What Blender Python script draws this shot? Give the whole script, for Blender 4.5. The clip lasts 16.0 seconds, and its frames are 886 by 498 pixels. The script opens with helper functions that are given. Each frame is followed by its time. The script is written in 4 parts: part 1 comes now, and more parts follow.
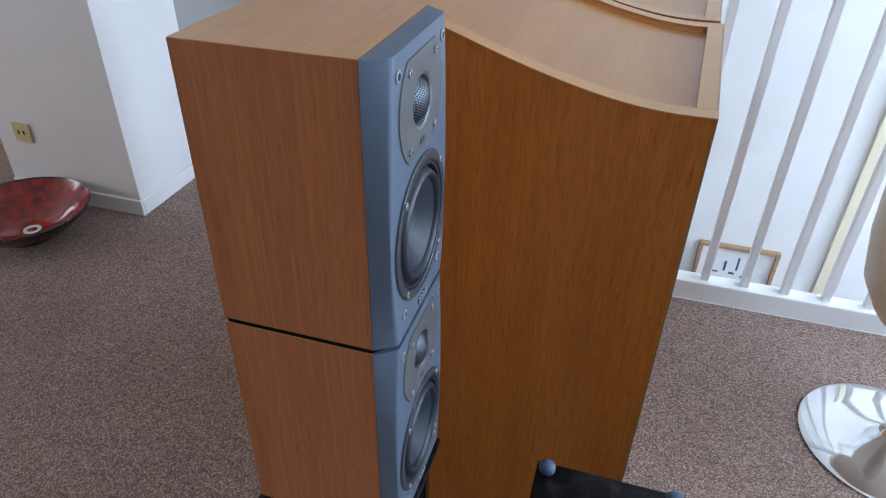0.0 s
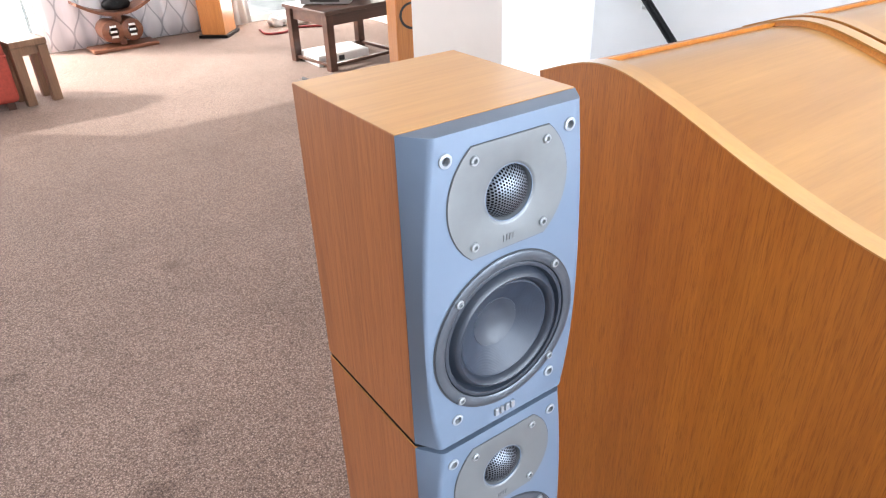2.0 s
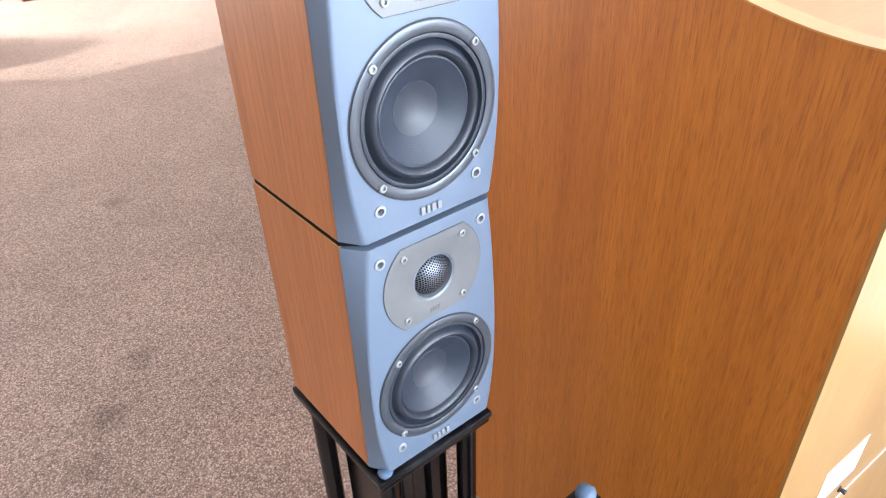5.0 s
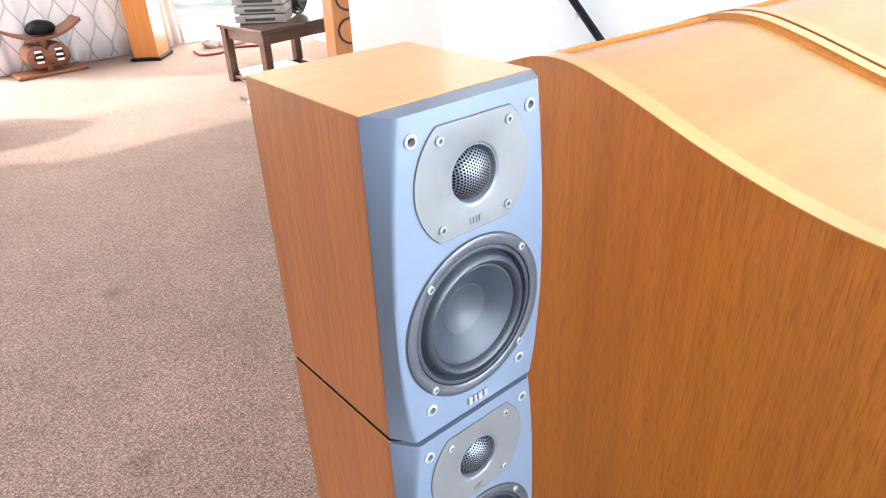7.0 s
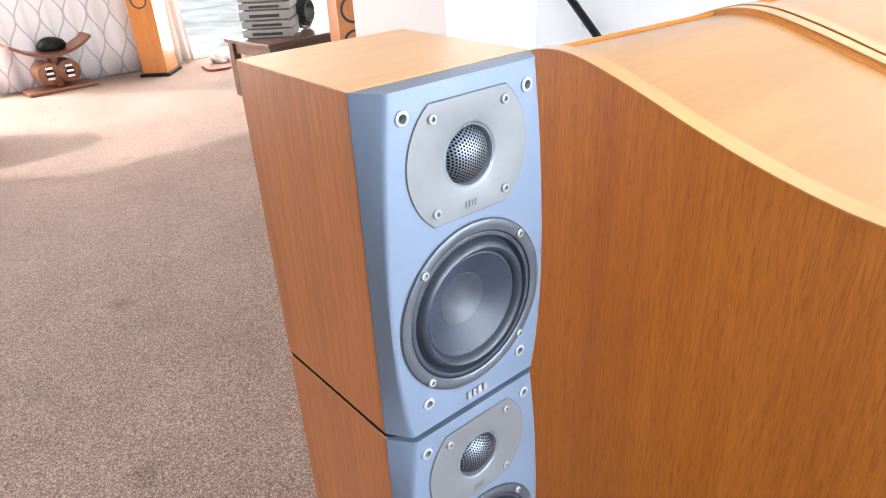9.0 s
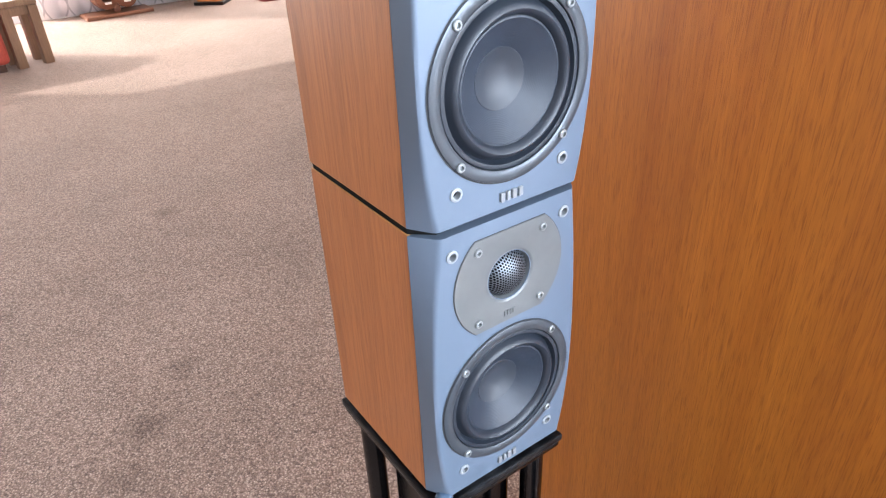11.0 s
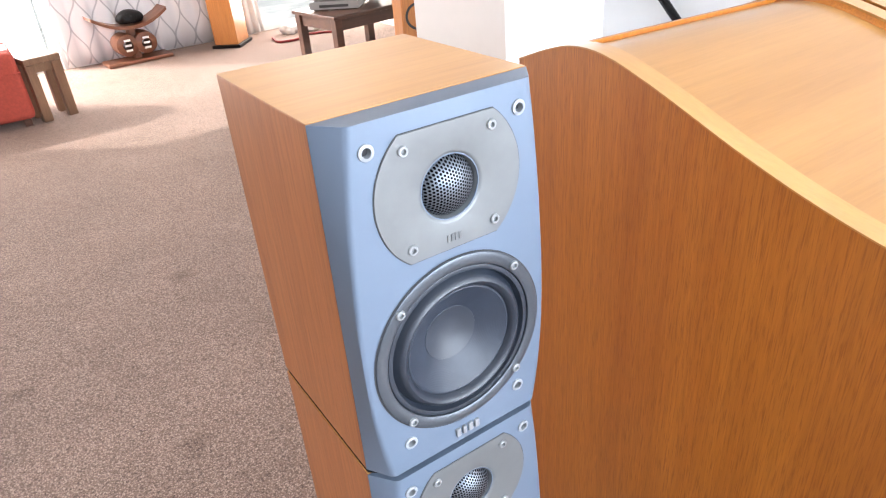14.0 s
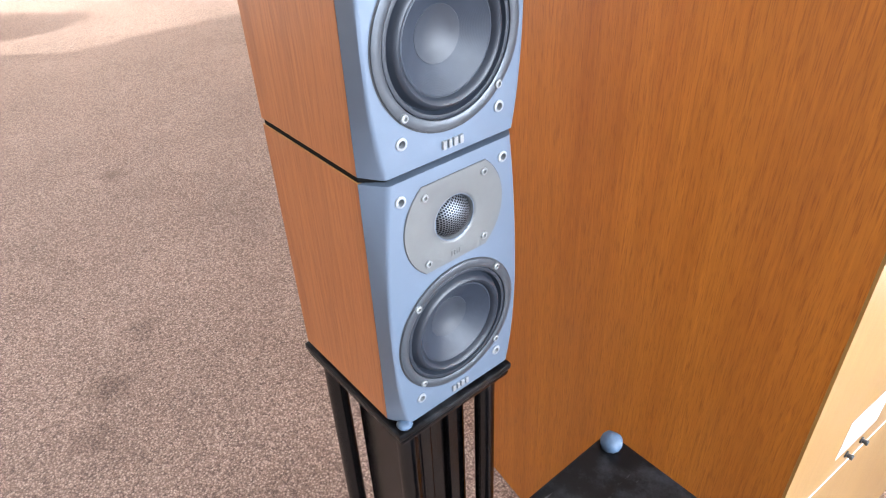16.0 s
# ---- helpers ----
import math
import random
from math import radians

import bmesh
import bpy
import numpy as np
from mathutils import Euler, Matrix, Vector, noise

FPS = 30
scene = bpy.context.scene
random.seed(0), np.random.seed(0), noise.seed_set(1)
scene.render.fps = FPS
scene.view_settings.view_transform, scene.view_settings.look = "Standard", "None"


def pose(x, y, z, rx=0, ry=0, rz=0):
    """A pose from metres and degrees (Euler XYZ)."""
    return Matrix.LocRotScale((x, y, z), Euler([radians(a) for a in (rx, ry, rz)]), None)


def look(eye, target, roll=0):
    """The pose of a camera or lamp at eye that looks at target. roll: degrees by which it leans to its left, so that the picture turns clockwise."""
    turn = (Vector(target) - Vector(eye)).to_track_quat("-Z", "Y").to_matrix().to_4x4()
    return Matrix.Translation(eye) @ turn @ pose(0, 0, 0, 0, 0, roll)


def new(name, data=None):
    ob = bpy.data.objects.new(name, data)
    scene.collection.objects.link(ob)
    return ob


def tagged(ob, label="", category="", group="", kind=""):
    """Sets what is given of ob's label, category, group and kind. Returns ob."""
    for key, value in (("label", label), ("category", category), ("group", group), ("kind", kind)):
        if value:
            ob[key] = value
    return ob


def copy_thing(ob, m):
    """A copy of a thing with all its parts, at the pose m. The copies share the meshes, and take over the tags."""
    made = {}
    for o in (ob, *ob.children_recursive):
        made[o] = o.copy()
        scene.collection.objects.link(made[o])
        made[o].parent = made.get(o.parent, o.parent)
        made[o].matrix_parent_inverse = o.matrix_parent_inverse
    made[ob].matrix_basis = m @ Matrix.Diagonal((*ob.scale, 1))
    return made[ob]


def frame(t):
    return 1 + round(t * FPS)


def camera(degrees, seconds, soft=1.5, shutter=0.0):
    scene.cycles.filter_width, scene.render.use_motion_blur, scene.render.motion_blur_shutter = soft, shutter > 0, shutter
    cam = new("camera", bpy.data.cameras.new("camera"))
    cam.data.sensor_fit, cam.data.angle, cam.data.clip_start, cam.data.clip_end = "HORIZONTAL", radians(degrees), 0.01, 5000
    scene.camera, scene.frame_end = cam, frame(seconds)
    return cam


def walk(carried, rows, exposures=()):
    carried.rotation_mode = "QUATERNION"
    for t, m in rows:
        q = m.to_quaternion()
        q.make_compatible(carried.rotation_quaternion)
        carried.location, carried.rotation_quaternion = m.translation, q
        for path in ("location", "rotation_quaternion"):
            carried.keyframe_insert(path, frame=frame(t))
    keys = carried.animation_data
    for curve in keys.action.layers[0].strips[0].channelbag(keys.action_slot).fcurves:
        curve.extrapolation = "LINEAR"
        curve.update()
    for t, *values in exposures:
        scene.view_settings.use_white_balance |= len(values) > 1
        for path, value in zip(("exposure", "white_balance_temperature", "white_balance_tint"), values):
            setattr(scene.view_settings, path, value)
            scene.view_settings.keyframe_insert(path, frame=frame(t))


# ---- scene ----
cam = camera(66.97, 16.0, soft=1.15)
PATH = [
    (0.0, (0.1729, -0.5265, 1.4433), (-0.0561, 0.2704, 0.8844), 1.32),
    (0.3, (0.2498, -0.4698, 1.4398), (-0.1273, 0.2639, 0.8746), -1.14),
    (0.5, (0.2883, -0.4244, 1.4501), (-0.1876, 0.2552, 0.8918), -1.30),
    (0.6, (0.3246, -0.4052, 1.4539), (-0.2013, 0.2462, 0.9071), -1.52),
    (0.9, (0.4093, -0.3396, 1.4561), (-0.1760, 0.2745, 0.9267), -0.46),
    (1.0, (0.4225, -0.3181, 1.4586), (-0.1923, 0.2692, 0.9321), -1.37),
    (1.5, (0.3942, -0.2899, 1.4506), (-0.2866, 0.2285, 0.9331), -2.13),
    (2.0, (0.3422, -0.3015, 1.4400), (-0.3701, 0.1915, 0.9404), -1.82),
    (2.5, (0.3506, -0.3032, 1.4312), (-0.3831, 0.1660, 0.9397), -0.09),
    (3.0, (0.3947, -0.3130, 1.3709), (-0.3328, 0.1815, 0.8954), -0.38),
    (3.2, (0.4139, -0.3165, 1.3422), (-0.3212, 0.1674, 0.8674), -0.10),
    (5.3, (0.3998, -0.3091, 1.3048), (-0.2479, 0.2143, 0.7510), -2.32),
    (5.5, (0.3953, -0.3014, 1.3275), (-0.2634, 0.2315, 0.7965), -2.28),
    (6.0, (0.3809, -0.3025, 1.3717), (-0.2877, 0.2402, 0.8634), -2.11),
    (6.5, (0.3675, -0.3069, 1.4046), (-0.2968, 0.2479, 0.9036), -2.04),
    (7.0, (0.3379, -0.3183, 1.4170), (-0.3351, 0.2439, 0.9363), -2.26),
    (7.5, (0.3163, -0.3309, 1.4132), (-0.3683, 0.2312, 0.9492), -1.72),
    (8.0, (0.3292, -0.3157, 1.3984), (-0.3572, 0.2460, 0.9365), -1.71),
    (8.5, (0.3322, -0.3028, 1.4041), (-0.3525, 0.2601, 0.9411), -1.75),
    (9.0, (0.3403, -0.3085, 1.3894), (-0.3484, 0.2510, 0.9282), -2.99),
    (9.5, (0.3560, -0.2957, 1.3848), (-0.3445, 0.2424, 0.9160), -4.34),
    (10.0, (0.3681, -0.3079, 1.3770), (-0.3342, 0.2366, 0.9186), -4.11),
    (10.2, (0.3665, -0.3227, 1.3294), (-0.3386, 0.1995, 0.8497), -3.09),
    (12.3, (0.3314, -0.2813, 1.2190), (-0.3657, 0.1815, 0.6714), -2.88),
    (12.5, (0.3366, -0.2868, 1.2801), (-0.3463, 0.1744, 0.7135), -2.93),
    (13.0, (0.3548, -0.2827, 1.3583), (-0.3367, 0.1629, 0.7897), -3.41),
    (13.5, (0.3469, -0.2619, 1.4159), (-0.3910, 0.1889, 0.9135), -3.62),
    (14.0, (0.3343, -0.2244, 1.4082), (-0.4001, 0.2407, 0.9139), -4.60),
    (14.5, (0.3302, -0.2323, 1.3787), (-0.3650, 0.2985, 0.8939), -6.27),
    (15.0, (0.3413, -0.2708, 1.3152), (-0.3297, 0.2909, 0.8312), -5.37),
    (15.5, (0.3817, -0.3111, 1.2368), (-0.2485, 0.2379, 0.6876), -1.96),
    (16.0, (0.3886, -0.3288, 1.2632), (-0.2490, 0.1806, 0.6851), -2.62),
]
EXPOSURES = [
    (0, -0.58, 5550, 10), (0.3, -0.24, 5700, 10), (0.6, 0.30, 5900, 10), (1, 0.55, 6150, 11), (1.5, 0.70, 6200, 12), (2.5, 0.72, 6150, 12),
    (5.5, 1.05, 6230, 13), (7, 1.08, 6280, 12), (8, 0.87, 6280, 12), (9, 0.90, 6280, 12), (9.8, 0.87, 6230, 12), (12.5, 0.81, 6180, 13), (13, 0.76, 6230, 13), (14.5, 0.88, 6330, 13), (15.5, 0.82, 6280, 13), (16, 1.04, 6330, 13),
]
walk(cam, [(t, look(eye, target, roll)) for t, eye, target, roll in PATH], EXPOSURES)

# world, sun and window light
world = bpy.data.worlds.new("sky")
scene.world = world
world.use_nodes = True
wn = world.node_tree.nodes
sky = wn.new("ShaderNodeTexSky")
sky.sky_type = "NISHITA"
sky.sun_disc = False
SUN_FROM = Vector((-1.2, -1.35, 1.0)).normalized()
sky.sun_elevation = math.asin(SUN_FROM.z)
sky.sun_rotation = math.atan2(SUN_FROM.x, SUN_FROM.y)
world.node_tree.links.new(sky.outputs[0], wn["Background"].inputs[0])
wn["Background"].inputs[1].default_value = 0.15
sun = new("sun", bpy.data.lights.new("sun", "SUN"))
sun.data.energy, sun.data.angle, sun.data.color = 3.6, radians(0.9), (1.0, 0.93, 0.82)
sun.matrix_world = look((0, 0, 0), -SUN_FROM)


def window_light(name, eye, target, wide, high, power, colour):
    lamp = new(name, bpy.data.lights.new(name, "AREA"))
    lamp.data.shape, lamp.data.size, lamp.data.size_y = "RECTANGLE", wide, high
    lamp.data.energy, lamp.data.color = power, colour
    lamp.matrix_world = look(eye, target)
    return lamp


window_light("east_window_daylight", (3.15, 0.15, 1.9), (0, 0.15, 0.9), 2.5, 1.0, 145, (0.80, 0.90, 1.0))
window_light("stair_window_daylight", (3.15, 2.1, 1.0), (0, 2.1, 0.6), 0.95, 2.0, 125, (0.86, 0.93, 1.0))
window_light("garden_door_daylight", (-6.85, 2.85, 1.1), (0, 1.6, 0.6), 1.0, 2.0, 40, (1.0, 0.95, 0.88))
window_light("terrace_door_daylight", (-6.85, -1.32, 1.3), (0, -0.6, 0.7), 3.2, 2.3, 140, (1.0, 0.96, 0.91))


# materials
def material(name):
    m = bpy.data.materials.new(name)
    m.use_nodes = True
    return m, m.node_tree.nodes, m.node_tree.links, m.node_tree.nodes["Principled BSDF"]


def set_in(node, **values):
    for key, value in values.items():
        node.inputs[key.replace("_", " ")].default_value = value


def noise_node(nodes, links, coord, scale, detail=4.0, rough=0.6, stretch=None):
    n = nodes.new("ShaderNodeTexNoise")
    n.inputs["Scale"].default_value, n.inputs["Detail"].default_value, n.inputs["Roughness"].default_value = scale, detail, rough
    if stretch:
        mp = nodes.new("ShaderNodeMapping")
        mp.inputs["Scale"].default_value = stretch
        links.new(coord, mp.inputs[0])
        coord = mp.outputs[0]
    links.new(coord, n.inputs["Vector"])
    return n


def ramp_node(nodes, links, fac, stops):
    r = nodes.new("ShaderNodeValToRGB")
    while len(r.color_ramp.elements) < len(stops):
        r.color_ramp.elements.new(0.5)
    for e, (p, c) in zip(r.color_ramp.elements, stops):
        e.position, e.color = p, (*c, 1)
    links.new(fac, r.inputs[0])
    return r


def mix_node(nodes, links, kind, fac, a, b):
    n = nodes.new("ShaderNodeMix")
    n.data_type, n.blend_type = "RGBA", kind
    for value, slot in ((fac, 0), (a, 6), (b, 7)):
        if isinstance(value, (int, float)):
            n.inputs[slot].default_value = value
        elif isinstance(value, tuple):
            n.inputs[slot].default_value = (*value, 1)
        else:
            links.new(value, n.inputs[slot])
    return n.outputs[2]


def bump(nodes, links, bsdf, height, strength, distance):
    b = nodes.new("ShaderNodeBump")
    b.inputs["Strength"].default_value, b.inputs["Distance"].default_value = strength, distance
    links.new(height, b.inputs["Height"])
    links.new(b.outputs[0], bsdf.inputs["Normal"])


def plain(name, colour, rough=0.5, metal=0.0, vary=0.12, scale=18.0, grain=0.0, coat=0.0):
    m, n, l, b = material(name)
    co = n.new("ShaderNodeTexCoord").outputs["Object"]
    t = noise_node(n, l, co, scale)
    lo = tuple(max(c * (1 - vary), 0) for c in colour)
    hi = tuple(min(c * (1 + vary), 1) for c in colour)
    r = ramp_node(n, l, t.outputs["Fac"], ((0.3, lo), (0.7, hi)))
    l.new(r.outputs[0], b.inputs["Base Color"])
    rr = n.new("ShaderNodeMapRange")
    rr.inputs["To Min"].default_value, rr.inputs["To Max"].default_value = rough * 0.85, min(rough * 1.15, 1)
    l.new(t.outputs["Fac"], rr.inputs[0])
    l.new(rr.outputs[0], b.inputs["Roughness"])
    b.inputs["Metallic"].default_value = metal
    b.inputs["Coat Weight"].default_value = coat
    b.inputs["Coat Roughness"].default_value = 0.12
    if grain:
        g = noise_node(n, l, co, 900, 2)
        bump(n, l, b, g.outputs["Fac"], grain, 0.0004)
    return m


def wood(name, dark, mid, light, pore, rough=0.35, coat=0.25, axis="z", pores=0.5, figure=1.0, contrast=0.75):
    """Veneer whose grain runs along one axis."""
    m, n, l, b = material(name)
    co = n.new("ShaderNodeTexCoord").outputs["Object"]
    def s(a, c):
        return {"z": (a, a, c), "x": (c, a, a), "y": (a, c, a)}[axis]
    broad = noise_node(n, l, co, 1.0, 5, 0.6, s(14 * figure, 1.1))
    base = ramp_node(n, l, broad.outputs["Fac"], ((0.28, dark), (0.5, mid), (0.75, light)))
    fine = noise_node(n, l, co, 1.0, 4, 0.65, s(max(160, 200 * figure), 6))
    f2 = ramp_node(n, l, fine.outputs["Fac"], ((0.3, (0.74, 0.70, 0.66)), (0.62, (1.12, 1.12, 1.1))))
    col = mix_node(n, l, "MULTIPLY", contrast, base.outputs[0], f2.outputs[0])
    if figure > 1.1:
        fleck = noise_node(n, l, co, 1.0, 2, 0.5, s(420, 22))
        ff = ramp_node(n, l, fleck.outputs["Fac"], ((0.55, (1, 1, 1)), (0.7, (1.10, 1.11, 1.13))))
        col = mix_node(n, l, "MULTIPLY", 1.0, col, ff.outputs[0])
    pn = noise_node(n, l, co, 1.0, 3, 0.6, s(760, 34))
    pr = ramp_node(n, l, pn.outputs["Fac"], ((0.5, (0, 0, 0)), (0.66, (1, 1, 1))))
    pf = n.new("ShaderNodeMath")
    pf.operation = "MULTIPLY"
    l.new(pr.outputs[0], pf.inputs[0])
    pf.inputs[1].default_value = pores
    col = mix_node(n, l, "MIX", pf.outputs[0], col, pore)
    l.new(col, b.inputs["Base Color"])
    set_in(b, Roughness=rough, Coat_Weight=coat, Coat_Roughness=0.15)
    inv = n.new("ShaderNodeMath")
    inv.operation = "SUBTRACT"
    inv.inputs[0].default_value = 1.0
    l.new(pr.outputs[0], inv.inputs[1])
    bump(n, l, b, inv.outputs[0], 0.25 * pores, 0.0005)
    return m


def carpet_material():
    m, n, l, b = material("loop_pile_carpet")
    co = n.new("ShaderNodeTexCoord").outputs["Object"]
    v = n.new("ShaderNodeTexVoronoi")
    v.inputs["Scale"].default_value = 225
    l.new(co, v.inputs["Vector"])
    spots = n.new("ShaderNodeSeparateColor")
    l.new(v.outputs["Color"], spots.inputs[0])
    tuft = ramp_node(n, l, spots.outputs[0], ((0.0, (0.21, 0.147, 0.120)), (0.3, (0.34, 0.241, 0.198)), (0.7, (0.455, 0.330, 0.271)), (0.96, (0.56, 0.43, 0.36))))
    broad = noise_node(n, l, co, 1.6, 5, 0.65)
    wear = ramp_node(n, l, broad.outputs["Fac"], ((0.3, (0.84, 0.82, 0.80)), (0.65, (1.08, 1.06, 1.05))))
    col = mix_node(n, l, "MULTIPLY", 1.0, tuft.outputs[0], wear.outputs[0])
    # Shade in the crevices between tufts, multiplied into the carpet colour.
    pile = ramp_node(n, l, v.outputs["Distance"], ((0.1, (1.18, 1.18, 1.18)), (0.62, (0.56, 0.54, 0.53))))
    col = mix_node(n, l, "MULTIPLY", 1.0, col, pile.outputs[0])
    stain = noise_node(n, l, co, 3.3, 3, 0.55)
    st = ramp_node(n, l, stain.outputs["Fac"], ((0.69, (1, 1, 1)), (0.76, (0.72, 0.68, 0.66))))
    col = mix_node(n, l, "MULTIPLY", 1.0, col, st.outputs[0])
    ragged = noise_node(n, l, co, 22, 4, 0.7)
    for x, y, r, deep in ((-1.12, -0.25, 0.075, 0.66), (-0.98, -0.33, 0.06, 0.72), (-1.3, -0.1, 0.05, 0.7), (-2.3, 0.15, 0.07, 0.75), (-0.75, -0.75, 0.05, 0.7), (-1.9, -0.5, 0.05, 0.75)):
        d = n.new("ShaderNodeVectorMath")
        d.operation = "DISTANCE"
        d.inputs[1].default_value = (x, y, 0)
        l.new(co, d.inputs[0])
        a = n.new("ShaderNodeMath")
        a.operation = "MULTIPLY_ADD"
        l.new(ragged.outputs["Fac"], a.inputs[0])
        a.inputs[1].default_value = r * 2.2
        l.new(d.outputs["Value"], a.inputs[2])
        blot = ramp_node(n, l, a.outputs[0], ((r * 1.35, (deep, deep * 0.97, deep * 0.95)), (r * 2.1, (1, 1, 1))))
        col = mix_node(n, l, "MULTIPLY", 1.0, col, blot.outputs[0])
    l.new(col, b.inputs["Base Color"])
    set_in(b, Roughness=0.95, Specular_IOR_Level=0.15)
    b.inputs["Sheen Weight"].default_value = 0.15
    bump(n, l, b, v.outputs["Distance"], 0.7, -0.004)
    return m


def mesh_dome_material():
    """Perforated metal: hexagonal rows of dark holes."""
    m, n, l, b = material("perforated_grille")
    co = n.new("ShaderNodeTexCoord").outputs["Object"]
    waves = []
    for ang in (0, 60, 120):
        d = n.new("ShaderNodeVectorMath")
        d.operation = "DOT_PRODUCT"
        k = 2 * math.pi / 0.0021
        d.inputs[1].default_value = (0, k * math.cos(radians(ang)), k * math.sin(radians(ang)))
        l.new(co, d.inputs[0])
        c = n.new("ShaderNodeMath")
        c.operation = "COSINE"
        l.new(d.outputs["Value"], c.inputs[0])
        waves.append(c.outputs[0])
    a1 = n.new("ShaderNodeMath")
    a2 = n.new("ShaderNodeMath")
    l.new(waves[0], a1.inputs[0])
    l.new(waves[1], a1.inputs[1])
    l.new(a1.outputs[0], a2.inputs[0])
    l.new(waves[2], a2.inputs[1])
    level = n.new("ShaderNodeMapRange")
    level.inputs["From Min"].default_value, level.inputs["From Max"].default_value = -1.5, 3.0
    l.new(a2.outputs[0], level.inputs[0])
    hole = ramp_node(n, l, level.outputs[0], ((0.26, (0.14, 0.155, 0.18)), (0.34, (0.002, 0.002, 0.003))))
    l.new(hole.outputs[0], b.inputs["Base Color"])
    mt = ramp_node(n, l, level.outputs[0], ((0.26, (0.85, 0.85, 0.85)), (0.34, (0, 0, 0))))
    gl = ramp_node(n, l, level.outputs[0], ((0.26, (0.5, 0.5, 0.5)), (0.34, (0.02, 0.02, 0.02))))
    l.new(gl.outputs[0], b.inputs["Specular IOR Level"])
    l.new(mt.outputs[0], b.inputs["Metallic"])
    set_in(b, Roughness=0.45)
    return m


def cone_material():
    """Pressed cone with fine rings."""
    m, n, l, b = material("woofer_cone")
    co = n.new("ShaderNodeTexCoord").outputs["Object"]
    sep = n.new("ShaderNodeSeparateXYZ")
    l.new(co, sep.inputs[0])
    v = n.new("ShaderNodeCombineXYZ")
    l.new(sep.outputs[1], v.inputs[0])
    l.new(sep.outputs[2], v.inputs[1])
    ln = n.new("ShaderNodeVectorMath")
    ln.operation = "LENGTH"
    l.new(v.outputs[0], ln.inputs[0])
    mul = n.new("ShaderNodeMath")
    mul.operation = "MULTIPLY"
    mul.inputs[1].default_value = 2 * math.pi / 0.0011
    l.new(ln.outputs["Value"], mul.inputs[0])
    si = n.new("ShaderNodeMath")
    si.operation = "SINE"
    l.new(mul.outputs[0], si.inputs[0])
    t = noise_node(n, l, co, 60)
    r = ramp_node(n, l, t.outputs["Fac"], ((0.3, (0.016, 0.022, 0.033)), (0.7, (0.021, 0.028, 0.042))))
    l.new(r.outputs[0], b.inputs["Base Color"])
    set_in(b, Roughness=0.5, Metallic=0.0, Specular_IOR_Level=0.45)
    bump(n, l, b, si.outputs[0], 0.1, 0.0002)
    return m


def dusty_black():
    """Black board with pale scuffs and dust."""
    m, n, l, b = material("black_board")
    co = n.new("ShaderNodeTexCoord").outputs["Object"]
    dust = noise_node(n, l, co, 26, 6, 0.75)
    scuff = noise_node(n, l, co, 1.0, 4, 0.7, (150, 22, 20))
    d = ramp_node(n, l, dust.outputs["Fac"], ((0.5, (0.003, 0.003, 0.0035)), (0.68, (0.022, 0.023, 0.026))))
    k = ramp_node(n, l, scuff.outputs["Fac"], ((0.64, (0, 0, 0)), (0.74, (0.06, 0.062, 0.066))))
    l.new(mix_node(n, l, "ADD", 1.0, d.outputs[0], k.outputs[0]), b.inputs["Base Color"])
    set_in(b, Roughness=0.33, Specular_IOR_Level=0.22)
    return m


def curtain_material():
    """White cloth with grey ogee lines."""
    m, n, l, b = material("ogee_curtain_cloth")
    co = n.new("ShaderNodeTexCoord").outputs["Object"]
    sep = n.new("ShaderNodeSeparateXYZ")
    l.new(co, sep.inputs[0])

    def math_node(op, a, bb=None):
        k = n.new("ShaderNodeMath")
        k.operation = op
        for i, value in enumerate((a, bb)):
            if value is None:
                continue
            if isinstance(value, (int, float)):
                k.inputs[i].default_value = value
            else:
                l.new(value, k.inputs[i])
        return k.outputs[0]
    u = math_node("MULTIPLY", sep.outputs[1], 1 / 0.2)
    w = math_node("SINE", math_node("MULTIPLY", sep.outputs[2], 2 * math.pi / 0.5))
    sway = math_node("MULTIPLY", w, 0.25)
    lines = []
    for shift, sign in ((0.25, "ADD"), (0.75, "SUBTRACT")):
        f = math_node("FRACT", math_node("ADD", math_node(sign, u, sway), shift + 20))
        lines.append(math_node("ABSOLUTE", math_node("SUBTRACT", f, 0.5)))
    d = math_node("MINIMUM", lines[0], lines[1])
    r = ramp_node(n, l, d, ((0.02, (0.48, 0.49, 0.52)), (0.055, (0.80, 0.80, 0.82))))
    l.new(r.outputs[0], b.inputs["Base Color"])
    set_in(b, Roughness=0.9)
    b.inputs["Transmission Weight"].default_value = 0.0
    return m


CARPET = carpet_material()
WALL = plain("white_wall_paint", (0.78, 0.77, 0.755), 0.6, vary=0.03, scale=3, grain=0.15)
# Tan chosen for the warm fill that the unseen south wall throws back.
TAN = plain("tan_fill_wall", (0.58, 0.46, 0.34), 0.7, vary=0.06, scale=3, grain=0.15)
TRIM = plain("white_gloss_paint", (0.82, 0.82, 0.81), 0.3, vary=0.03, scale=6)
CEIL = plain("ceiling_paint", (0.80, 0.80, 0.79), 0.8, vary=0.03, scale=3)
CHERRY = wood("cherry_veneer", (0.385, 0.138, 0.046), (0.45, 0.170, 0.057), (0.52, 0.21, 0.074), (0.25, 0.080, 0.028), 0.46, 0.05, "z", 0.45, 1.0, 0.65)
# The same cherry, paler and yellower: light on the tops put into the colour.
CHERRY_LIT_TOP = wood("cherry_veneer_lit_top", (0.47, 0.225, 0.066), (0.51, 0.255, 0.078), (0.55, 0.285, 0.092), (0.39, 0.17, 0.05), 0.38, 0.3, "y", 0.15, 0.8, 0.35)
